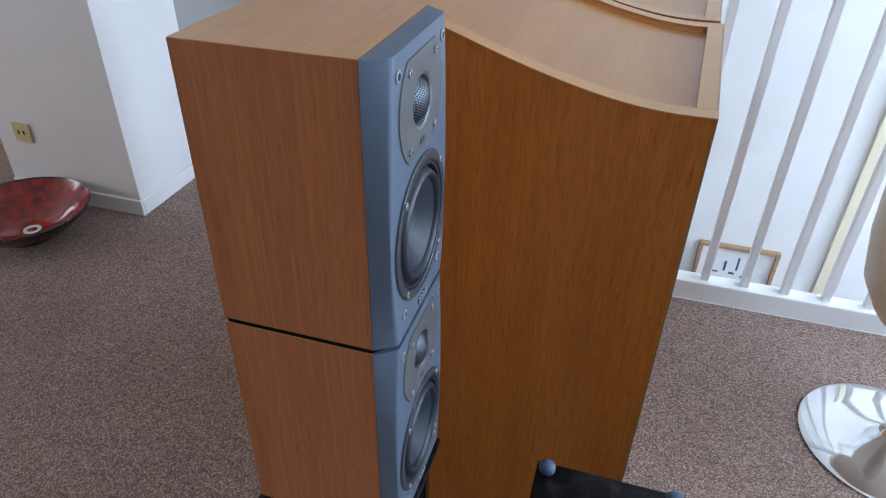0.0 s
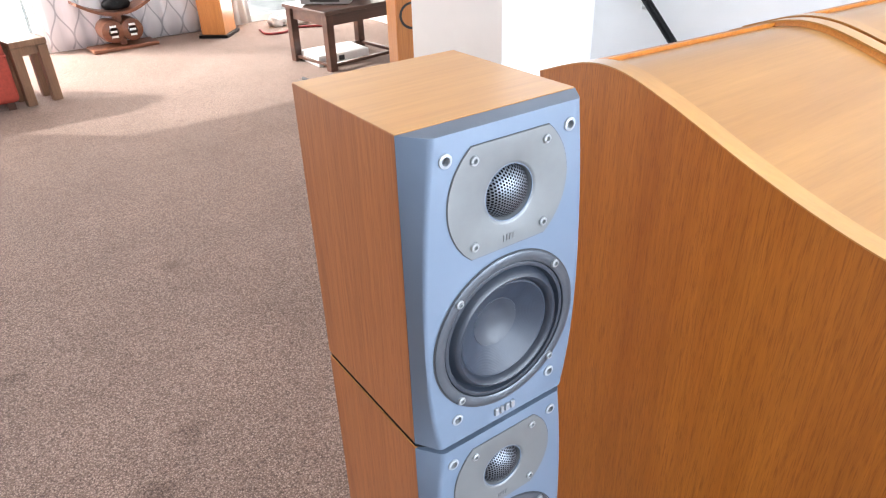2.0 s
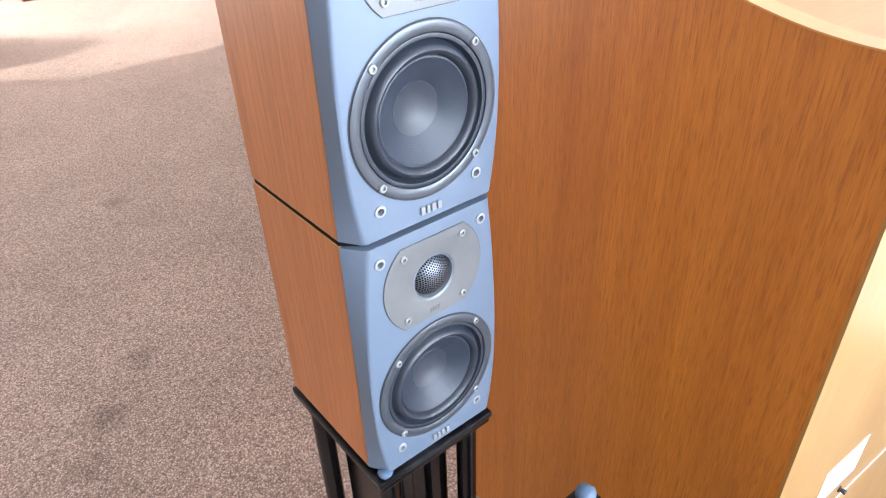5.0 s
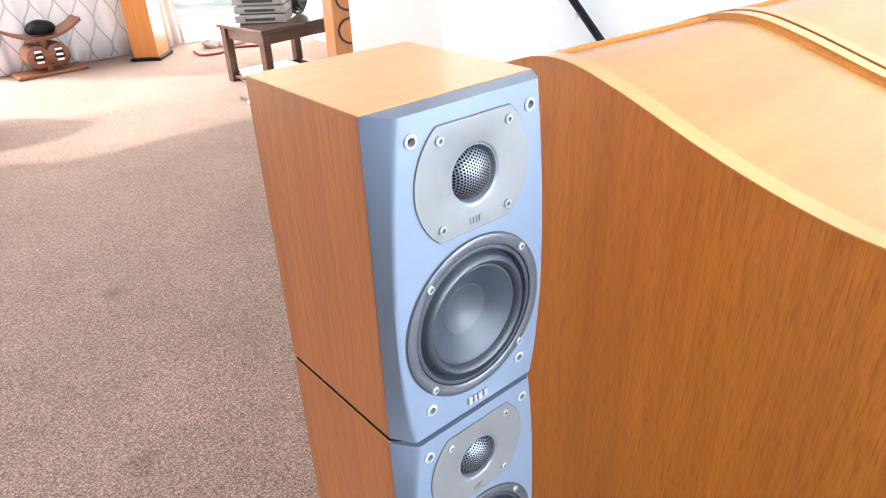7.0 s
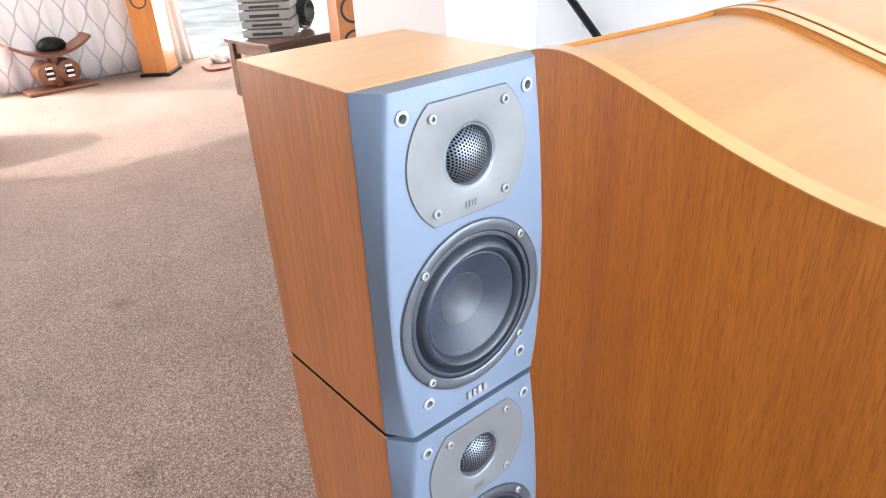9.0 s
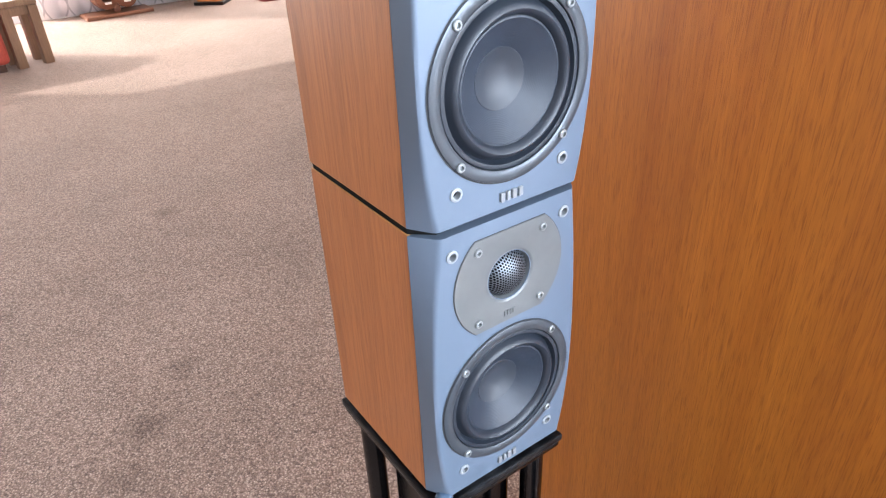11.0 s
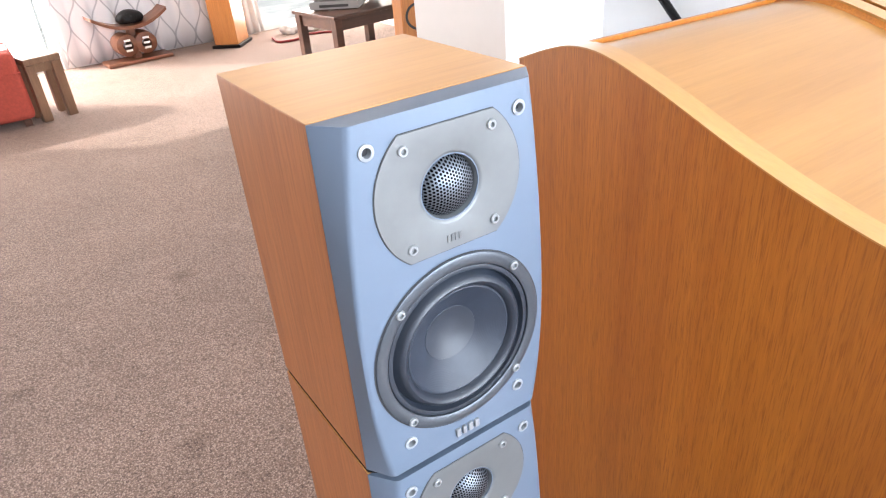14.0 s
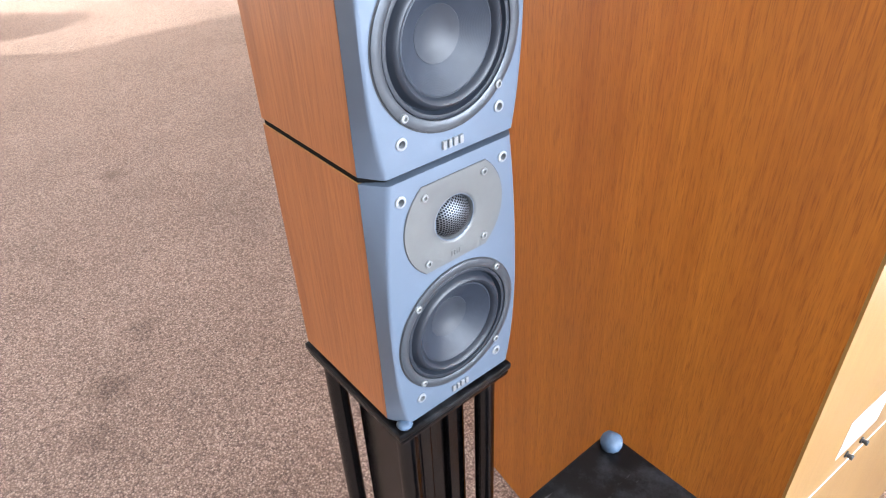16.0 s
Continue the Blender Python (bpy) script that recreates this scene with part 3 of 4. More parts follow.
def loudspeaker(label):
    sp = thing("bookshelf_loudspeaker", label, "loudspeaker", group="stacked loudspeakers")
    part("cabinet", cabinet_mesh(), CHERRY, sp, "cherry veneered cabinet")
    part("top_veneer", box(-DEEP + 0.0003, -0.0217, -HALF + 0.0003, HALF - 0.0003, TALL + 0.0001, TALL + 0.0006), CHERRY_LIT_TOP, sp, "cherry veneered top")
    part("baffle", baffle_mesh(), BAFFLE, sp, "silver-blue lacquered front", True)
    tz, wz = TALL - 0.058, TALL - 0.1850
    plate = part("tweeter_plate", tweeter_plate_mesh(), PLATE, sp, "brushed aluminium tweeter plate", True)
    plate.location = (0, 0, tz)
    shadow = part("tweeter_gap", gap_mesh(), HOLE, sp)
    shadow.location = (0, 0, tz)
    dome = part("tweeter_grille", lathe([(-0.0045, 0.0212), (-0.0024, 0.0200), (0.0010, 0.0170), (0.0040, 0.0126), (0.0059, 0.0068), (0.0066, 0)], 48), GRILLE, sp, "perforated metal dome", True)
    dome.location = (0, 0, tz)
    bars(sp, plate, [(-0.0055, 0.0016), (-0.0022, 0.0016), (0.0008, 0.0016), (0.0042, 0.002)], -0.0365, 0.0055, 0.0012, 0.0006, PLATE)
    ring = part("woofer_ring", lathe([(0.0, 0.0738), (0.0016, 0.0733), (0.0021, 0.0722), (0.0021, 0.0656), (0.0012, 0.0642), (-0.003, 0.0638)], 72), RING, sp, "grey metal woofer ring", True)
    line = part("ring_gap", lathe([(0.0005, 0.0747), (0.0005, 0.0732)], 72), HOLE, sp)
    surround = part("surround", lathe([(-0.003, 0.0642), (0.0004, 0.0632), (0.0008, 0.062), (0.0004, 0.0598), (-0.004, 0.0588), (-0.0055, 0.058), (-0.003, 0.0562), (0.0008, 0.0547), (0.0030, 0.0527), (0.0036, 0.0510), (0.0028, 0.0490), (0.0004, 0.0474), (-0.0022, 0.0462), (-0.0026, 0.0440)], 72), RUBBER, sp, "black rubber surround", True)
    cone = part("cone", lathe([(-0.0016, 0.0456), (-0.0014, 0.0444), (-0.0022, 0.0432), (-0.0063, 0.0365), (-0.0103, 0.0300), (-0.0148, 0.0228)], 72), CONE, sp, "dark grey woofer cone", True)
    cap = part("dust_cap", lathe([(-0.0147, 0.0232), (-0.0142, 0.0228), (-0.0144, 0.0222), (-0.0180, 0.0165), (-0.0208, 0.0095), (-0.0216, 0)], 48), CAP, sp, smooth=True)
    for o in (ring, line, surround, cone, cap):
        o.location = (0, 0, wz)
    screw = None
    spots = [(s * 0.034, tz + h * 0.0345, 0.0012) for s in (-1, 1) for h in (-1, 1)] + [(s * 0.0495, wz - 0.0005 + h * 0.0488, 0.0024) for s in (-1, 1) for h in (-1, 1)]
    for y, z, x in spots:
        if screw is None:
            screw = part("screw", screw_mesh(), SCREW, sp, smooth=True)
            o = screw
        else:
            o = new("screw", screw.data)
            o.parent = sp
        o.location = (x - 0.0004, y, z)
    socket = None
    for y, z in ((0.058, TALL - 0.018), (-0.058, TALL - 0.018), (0.0525, TALL - 0.2555), (-0.0525, TALL - 0.2555)):
        if socket is None:
            socket = part("grille_socket", lathe([(0.0, 0.0055), (0.0012, 0.0054), (0.0016, 0.0048), (0.0016, 0.0033), (-0.0035, 0.0031)], 20), SOCKET, sp, "white ringed grille socket", True)
            o = socket
        else:
            o = new("grille_socket", socket.data)
            o.parent = sp
        o.location = (0, y, z)
        part("socket_hole", box(-0.004, -0.0032, y - 0.0033, y + 0.0033, z - 0.0033, z + 0.0033), HOLE, sp)
    bars(sp, sp, [(-0.0095, 0.0042), (-0.0036, 0.0034), (0.0024, 0.0046), (0.0088, 0.0042)], TALL - 0.2710, 0.0078, 0.0, 0.0024, BADGE)
    return sp


def bars(sp, parent, spans, z, high, x, thick, mat):
    """Plain badge strokes."""
    for y, wide in spans:
        part("badge_bar", box(x - 0.0005, x + thick, y - wide / 2, y + wide / 2, z - high / 2, z + high / 2, min(wide, thick) * 0.2, 1), mat, parent)


STACK_Y, STAND_TOP = -0.003, 0.709
# Added black slab: stands for the shade in the gap, no real part.
tagged(finish(moved(prism([(-DEEP + 0.003, -HALF + 0.0012, 0), (-0.0225, -HALF + 0.0012, 0), (-0.008, -0.066, 0), (-0.008, 0.066, 0), (-0.0225, HALF - 0.0012, 0), (-DEEP + 0.003, HALF - 0.0012, 0)], (0, 0, 0.0057)), Matrix.Translation((0, STACK_Y, 0.9972))), "gap_filler", GAP_BLACK), "added black filler for the shade in the gap between the stacked loudspeakers", "pad")
lower = loudspeaker("cherry veneer bookshelf loudspeaker with silver-blue front, standing on black stand")
lower.matrix_world = pose(0, STACK_Y, 0.7150)
upper = copy_thing(lower, pose(0, STACK_Y, 1.0030))
tagged(upper, "cherry veneer bookshelf loudspeaker with silver-blue front, stacked on another")


def putty(x, y, z, r=0.0075, squash=0.9):
    bm = bmesh.new()
    bmesh.ops.create_icosphere(bm, subdivisions=2, radius=r)
    for v in bm.verts:
        k = 1 + 0.12 * noise.noise(v.co * 260 + Vector((x * 40, y * 40, 0)))
        v.co = Vector((v.co.x * k, v.co.y * k, max(v.co.z * squash * k, -r * 0.6)))
    ob = finish(bm, "putty_ball", PUTTY, None, "", True, 180)
    ob.location = (x, y, z + r * 0.6)
    return tagged(ob, "blue-grey ball of adhesive putty on the black stand plate", "putty", "putty balls")


def speaker_stand(label):
    st = thing("speaker_stand", label, "speaker stand", group="speaker stands")
    part("top_plate", box(-0.096, 0.096, -0.0805, 0.0805, STAND_TOP - 0.009, STAND_TOP, 0.0025), BLACK_MATT, st, "black top plate")
    part("plate_edge", box(-0.094, 0.094, -0.0785, 0.0785, STAND_TOP - 0.018, STAND_TOP - 0.0091, 0.003), BLACK, st)
    part("column", box(-0.052, 0.052, -0.045, 0.045, 0.03, STAND_TOP - 0.018, 0.004), BLACK, st, "square black centre column")
    for y in (-0.022, 0.020):
        part("rib", box(0.052, 0.059, y - 0.009, y + 0.009, 0.032, STAND_TOP - 0.019, 0.0025), BLACK, st)
    post = None
    for x in (-0.074, 0.074):
        for y in (-0.058, 0.058):
            if post is None:
                post = part("post", lathe([(0.03, 0.0), (0.03, 0.0125), (STAND_TOP - 0.018, 0.0125), (STAND_TOP - 0.018, 0)], 20, "z"), BLACK, st, "thin black post", True)
                o = post
            else:
                o = new("post", post.data)
                o.parent = st
            o.location = (x, y, 0)
    part("base_plate", box(-0.125, 0.125, -0.105, 0.105, 0.012, 0.03, 0.004), BLACK, st, "black base plate")
    for x in (-0.105, 0.105):
        for y in (-0.085, 0.085):
            part("foot", moved(lathe([(0.0, 0.004), (0.012, 0.009), (0.012, 0)], 12, "z"), Matrix.Translation((x, y, 0))), BLACK, st)
    return st


stand = speaker_stand("black steel speaker stand with four posts, carrying two loudspeakers")
stand.matrix_world = pose(-0.092, -0.009, 0)
second = copy_thing(stand, pose(0.235, -0.0045, 0))
tagged(second, "empty black speaker stand with putty balls on its plate")
for px, py in ((0.006, -0.077), (-0.012, 0.062), (-0.165, -0.07), (-0.165, 0.06)):
    putty(-0.01 + px if px > 0 else px, py, STAND_TOP, 0.0085, 0.55)
for px, py in ((0.153, 0.062), (0.315, 0.062), (0.153, -0.07), (0.315, -0.07)):
    putty(px, py, STAND_TOP, 0.0115)

# the pair of large wooden horn loudspeakers with wavy tops
CORNER = Vector((0.271, 0.248, 0))
BACK = Vector((-math.cos(radians(-8.0)), -math.sin(radians(-8.0)), 0))
ACROSS = Vector((0.06, 1.0, 0)).normalized()
WIDE, LONG = 0.420, 0.604
WAVE = [(0, 1.147), (0.053, 1.1445), (0.11, 1.148), (0.18, 1.160), (0.254, 1.178), (0.326, 1.199), (0.377, 1.213), (0.431, 1.225), (0.47, 1.2275), (0.505, 1.2235), (0.543, 1.213), (0.604, 1.191)]


def at(s, v, z):
    p = BACK * s + ACROSS * v
    return (p.x, p.y, z)


def wave_slab(v0, v1, drop, thick, s0, s1, n=40):
    """A curved board under the wave line."""
    bm = bmesh.new()
    rows = []
    for i in range(n + 1):
        s = s0 + (s1 - s0) * i / n
        z = spline(WAVE, s) - drop(s)
        rows.append([bm.verts.new(at(s, v, zz)) for v, zz in ((v0, z), (v1, z), (v1, z - thick), (v0, z - thick))])
    for a, b in zip(rows, rows[1:]):
        for k in range(4):
            bm.faces.new((a[k], a[(k + 1) % 4], b[(k + 1) % 4], b[k]))
    bm.faces.new(rows[0][::-1])
    bm.faces.new(rows[-1])
    return bm


def horn_loudspeaker():
    h = thing("horn_loudspeaker", "large amber oak loudspeaker with wavy top, lacquered", "loudspeaker", group="pair of large loudspeakers")
    n = 36
    for v0, v1 in ((0.0, 0.02), (WIDE - 0.02, WIDE)):
        top = [at(0.002 + (LONG - 0.002) * i / n, v0, spline(WAVE, 0.002 + (LONG - 0.002) * i / n) - 0.0015) for i in range(n + 1)]
        part("side_panel", prism(top + [at(LONG, v0, 0.0), at(0.002, v0, 0.0)], ACROSS * (v1 - v0)), OAK, h, "amber oak veneered side")
        part("edge_strip", wave_slab(v0 - 0.0006 if v0 == 0 else v0 - 0.006, v1 + 0.006 if v0 == 0 else v1 + 0.0006, lambda s: 0, 0.0016 if v0 == 0 else 0.02, -0.0015, LONG, 40), OAK_EDGE, h, "oak edge strip, paler for the light it reflects", True)

    def sunk(s):
        t = min(max((s - 0.34) / 0.12, 0), 1)
        return 0.0095 - 0.001 * t * t * (3 - 2 * t)
    part("top_panel", wave_slab(0.0265, WIDE - 0.0265, sunk, 0.012, 0.024, LONG - 0.001, 48), OAK_TOP, h, "recessed curved top panel", True)
    bm = bmesh.new()
    rows = []
    for i in range(41):
        q = 0.03 + (LONG - 0.032) * i / 40
        top = spline(WAVE, q)
        rows.append([bm.verts.new(at(q, WIDE - 0.0265 - a, top - sunk(q) + b)) for a, b in ((0.0, 0.0065), (0.0022, 0.0028), (0.0065, 0.0004), (0.0, -0.002))])
    for a, b in zip(rows, rows[1:]):
        for k in range(4):
            bm.faces.new((a[k], a[(k + 1) % 4], b[(k + 1) % 4], b[k]))
    part("cove_strip", bm, OAK, h, "amber oak cove beside the top panel", True)
    part("front_rim", prism([at(0.002, 0.0265, 1.1470), at(0.002, WIDE - 0.0265, 1.1470), at(0.024, WIDE - 0.0265, 1.1455), at(0.024, 0.0265, 1.1455)], (0, 0, -0.02)), OAK_EDGE, h)
    part("rear_rim", prism([at(0.520, 0.0265, 1.2172), at(0.520, WIDE - 0.0265, 1.2172), at(0.542, WIDE - 0.0265, 1.2120), at(0.542, 0.0265, 1.2120)], (0, 0, -0.025)), OAK, h, "amber oak rim across the top")
    z1 = 0.49
    part("back_panel", prism([at(-0.0015, 0.0, z1), at(-0.0015, WIDE, z1), at(0.0018, WIDE, z1), at(0.0018, 0.0, z1)], (0, 0, 1.1452 - z1)), OAK_FACE, h, "glossy honey-coloured back panel")
    part("lower_panel", prism([at(-0.0008, 0.0, 0.0), at(-0.0008, WIDE, 0.0), at(0.0018, WIDE, 0.0), at(0.0018, 0.0, 0.0)], (0, 0, z1 - 0.0005)), OAK_FACE, h, "lower back panel")
    part("rear_board", prism([at(LONG - 0.018, 0.0205, 0.0), at(LONG - 0.018, WIDE - 0.0205, 0.0), at(LONG - 0.001, WIDE - 0.0205, 0.0), at(LONG - 0.001, 0.0205, 0.0)], (0, 0, 1.170)), OAK, h)
    part("rating_label", prism([at(-0.0023, 0.13, 0.535), at(-0.0023, 0.235, 0.535), at(-0.0016, 0.235, 0.535), at(-0.0016, 0.13, 0.535)], (0, 0, 0.07)), PAPER, h, "white paper label with grey lines")
    for k in range(3):
        part("label_line", prism([at(-0.0029, 0.142, 0.548 + 0.017 * k), at(-0.0029, 0.222 - 0.02 * (k % 2), 0.548 + 0.017 * k), at(-0.0025, 0.222 - 0.02 * (k % 2), 0.548 + 0.017 * k), at(-0.0025, 0.142, 0.548 + 0.017 * k)], (0, 0, 0.003)), SILVER, h)
    for v, s, z in ((0.168, -0.0015, 0.517), (0.209, -0.0015, 0.514)):
        p = Vector(at(s, v, z))
        post = part("binding_post", moved(lathe([(0, 0.005), (0.002, 0.005), (0.002, 0.003), (0.005, 0.0032), (0.008, 0.0042), (0.0095, 0.0034), (0.0095, 0)], 16), Matrix.Translation(p)), RING, h, "grey metal binding post", True)
    # White strip in place of light caught on the panel's lower edge.
    part("lit_edge_strip", prism([at(-0.0026, 0.0, 0.4885), at(-0.0026, WIDE, 0.4885), at(-0.0016, WIDE, 0.4885), at(-0.0016, 0.0, 0.4885)], (0, 0, 0.003)), PAPER, h, "thin pale strip standing for the lit edge of the back panel")
    h.matrix_world = Matrix.Translation(CORNER)
    return h


horn = horn_loudspeaker()
horn2 = copy_thing(horn, Matrix.Translation(CORNER + ACROSS * (WIDE + 0.016) + BACK * 0.006))

# things beyond
def bowl():
    b = thing("ceramic_bowl", "large shallow red glazed bowl with black rim on the carpet", "bowl", pose(-1.98, 1.125, 0))
    part("inside", lathe([(0.118, 0.236), (0.10, 0.222), (0.065, 0.18), (0.035, 0.12), (0.022, 0.06), (0.018, 0)], 64, "z"), GLAZE, b, "red glazed inside", True)
    part("outside", lathe([(0.118, 0.236), (0.124, 0.240), (0.12, 0.245), (0.10, 0.235), (0.055, 0.185), (0.02, 0.115), (0.0, 0.10), (0.0, 0)], 64, "z"), DARK_GLAZE, b, "black glazed outside", True)
    part("pale_ring", moved(lathe([(0, 0.034), (0.003, 0.032), (0.003, 0.020), (0, 0.018)], 32, "z"), pose(0.015, 0.004, 0.0195)), PAPER, b, "pale ring in the bowl")


bowl()


def bar_stool():
    b = thing("bar_stool", "cream shell stool on a round polished chrome base", "stool", pose(1.01, 1.0, 0))
    part("base", lathe([(0, 0.225), (0.006, 0.226), (0.012, 0.215), (0.02, 0.15), (0.03, 0.07), (0.045, 0.035), (0.06, 0.028)], 64, "z"), CHROME, b, "polished chrome disc base", True)
    part("column", lathe([(0.05, 0.028), (0.3, 0.028), (0.3, 0.02), (0.42, 0.02)], 24, "z"), CHROME, b, smooth=True)
    part("seat_shell", lathe([(0.40, 0.0), (0.40, 0.1), (0.43, 0.18), (0.5, 0.222), (0.62, 0.245), (0.80, 0.258), (0.93, 0.262), (0.935, 0.256), (0.80, 0.248), (0.62, 0.232), (0.55, 0)], 48, "z"), CREAM, b, "cream moulded seat shell", True)
    part("cushion", lathe([(0.60, 0.0), (0.60, 0.20), (0.7, 0.238), (0.93, 0.25), (0.955, 0.24), (0.96, 0)], 40, "z"), NAVY, b, "dark navy cushion", True)


bar_stool()


def tower_loudspeaker(x, y, turn, w, d, tall, label):
    t = thing("tower_loudspeaker", label, "loudspeaker", pose(x, y, 0, 0, 0, turn), "tower loudspeakers")
    part("cabinet", box(-d / 2, d / 2, -w / 2, w / 2, 0.03, tall, 0.008), TOWER_WOOD, t, "orange beech veneered cabinet")
    part("plinth", box(-d / 2 - 0.025, d / 2 + 0.025, -w / 2 - 0.025, w / 2 + 0.025, 0.0, 0.03, 0.005), BLACK_MATT, t, "black plinth")
    for z in (0.70, 0.88):
        dr = part("driver", moved(lathe([(0.0, 0.075), (0.006, 0.074), (0.006, 0.066), (-0.002, 0.06), (-0.02, 0.02), (-0.022, 0)], 32), Matrix.Translation((d / 2 + 0.001, 0, z))), DARK_GREY, t, "dark grey driver", True)
    return t


tower_loudspeaker(-6.62, 1.87, -40, 0.24, 0.30, 1.05, "orange beech tower loudspeaker on black plinth by the curtain")
tower_loudspeaker(-3.078, 1.865, -19, 0.19, 0.25, 1.05, "orange beech tower loudspeaker on black plinth by the wall pier")


def side_table():
    t = thing("side_table", "dark stained wooden side table with low shelf frame", "table", pose(-4.92, 2.4, 0, 0, 0, 8))
    w, d, z = 0.62, 0.78, 0.47
    part("tabletop", box(-w / 2, w / 2, -d / 2, d / 2, z - 0.03, z, 0.006), DARK_WOOD, t)
    for x in (-1, 1):
        for y in (-1, 1):
            part("leg", box(x * (w / 2 - 0.05) - 0.033, x * (w / 2 - 0.05) + 0.033, y * (d / 2 - 0.05) - 0.033, y * (d / 2 - 0.05) + 0.033, 0, z - 0.03, 0.005), DARK_WOOD, t)
        part("apron", box(x * (w / 2 - 0.05) - 0.012, x * (w / 2 - 0.05) + 0.012, -d / 2 + 0.083, d / 2 - 0.083, z - 0.12, z - 0.03, 0.003), DARK_WOOD, t)
        part("stretcher", box(x * (w / 2 - 0.05) - 0.015, x * (w / 2 - 0.05) + 0.015, -d / 2 + 0.083, d / 2 - 0.083, 0.03, 0.055, 0.003), DARK_WOOD, t)
    for y in (-1, 1):
        part("apron", box(-w / 2 + 0.083, w / 2 - 0.083, y * (d / 2 - 0.05) - 0.012, y * (d / 2 - 0.05) + 0.012, z - 0.12, z - 0.03, 0.003), DARK_WOOD, t)
        part("stretcher", box(-w / 2 + 0.083, w / 2 - 0.083, y * (d / 2 - 0.05) - 0.015, y * (d / 2 - 0.05) + 0.015, 0.03, 0.055, 0.003), DARK_WOOD, t)


side_table()


def hifi_unit(x, y, z, w, d, h, turn):
    u = thing("hifi_unit", "silver hi-fi component in a stack on the dark table", "hi-fi unit", pose(x, y, z, 0, 0, turn), "hi-fi stack")
    part("case", box(-d / 2, d / 2, -w / 2, w / 2, 0.008, h, 0.004), SILVER, u)
    part("front_plate", box(d / 2, d / 2 + 0.008, -w / 2 - 0.002, w / 2 + 0.002, 0.01, h - 0.004, 0.003), SILVER, u)
    part("display", box(d / 2 + 0.008, d / 2 + 0.010, -w * 0.3, w * 0.3, h * 0.35, h * 0.65), DARK_GREY, u)
    for a in (-1, 1):
        for b in (-1, 1):
            part("foot", box(a * (d / 2 - 0.04) - 0.012, a * (d / 2 - 0.04) + 0.012, b * (w / 2 - 0.04) - 0.012, b * (w / 2 - 0.04) + 0.012, 0, 0.008), DARK_GREY, u)


z = 0.47
for h, dy in ((0.07, 0), (0.065, 0.006), (0.075, -0.004), (0.06, 0.004), (0.08, 0)):
    hifi_unit(-4.95, 2.3 + dy, z, 0.40, 0.30, h, -40)
    z += h + 0.001


def adapter():
    a = thing("white_box", "white plastic box lying under the table", "box", pose(-4.95, 2.3, 0))
    part("body", box(-0.17, 0.17, -0.24, 0.24, 0.0, 0.09, 0.015), PAPER, a)
    part("panel", box(0.17, 0.173, -0.05, 0.0, 0.03, 0.07), DARK_GREY, a)


adapter()


def drum():
    c = thing("cable_drum", "dark green reel of cable on the table", "reel", pose(-5.0, 2.64, 0.47, 0, 0, 30))
    for r, w in ((0.14, 0.02), (0.115, 0.04), (0.09, 0.06)):
        part("coil", moved(lathe([(-w, r - 0.012), (-w, r), (w, r), (w, r - 0.012)], 36, close=True), Matrix.Translation((0, 0, 0.142))), DARK_GREY, c, smooth=True)


drum()


def carved_stool():
    s = thing("carved_stool", "carved mahogany stool with curved seat by the curtain", "stool", pose(-6.72, 0.97, 0, 0, 0, 4))
    part("foot_board", box(-0.13, 0.13, -0.30, 0.30, 0.0, 0.035, 0.012), CARVED_WOOD, s)
    seat = [(0, y, 0.335 + 1.05 * y * y) for y in [-0.34 + 0.68 * i / 20 for i in range(21)]]
    bm = prism([(-0.13, y, z2) for _, y, z2 in seat] + [(-0.13, y, z2 - 0.028) for _, y, z2 in seat[::-1]], (0.26, 0, 0))
    part("seat", bm, CARVED_WOOD, s, "upward curving seat")
    for y in (-0.085, 0.085):
        bm = lathe([(0.0, 0.045), (0.02, 0.098), (0.10, 0.105), (0.16, 0.105), (0.24, 0.098), (0.26, 0.045)], 28, close=True)
        part("carved_ring", moved(bm, pose(-0.13, y, 0.17)), CARVED_WOOD, s, "carved round support", True)
        for dz in (-0.045, 0.0, 0.045):
            part("fretwork", box(0.128, 0.134, y - 0.03, y + 0.03, 0.165 + dz, 0.185 + dz, 0.003), SHEER, s, "pale opening in the carving")
    part("stem", box(-0.06, 0.06, -0.03, 0.03, 0.035, 0.33, 0.01), CARVED_WOOD, s)


carved_stool()


def hat():
    bm = bmesh.new()
    bmesh.ops.create_icosphere(bm, subdivisions=3, radius=0.1)
    for v in bm.verts:
        k = 1 + 0.18 * noise.noise(v.co * 12)
        v.co = Vector((v.co.x * k * 0.8, v.co.y * k * 1.2, max(v.co.z * k * 0.72, -0.045)))
    ob = finish(bm, "black_bag", BLACK_MATT, None, "", True, 180)
    ob.location = (-6.72, 0.99, 0.395)
    tagged(ob, "soft black bag lying on the carved stool", "bag")


hat()


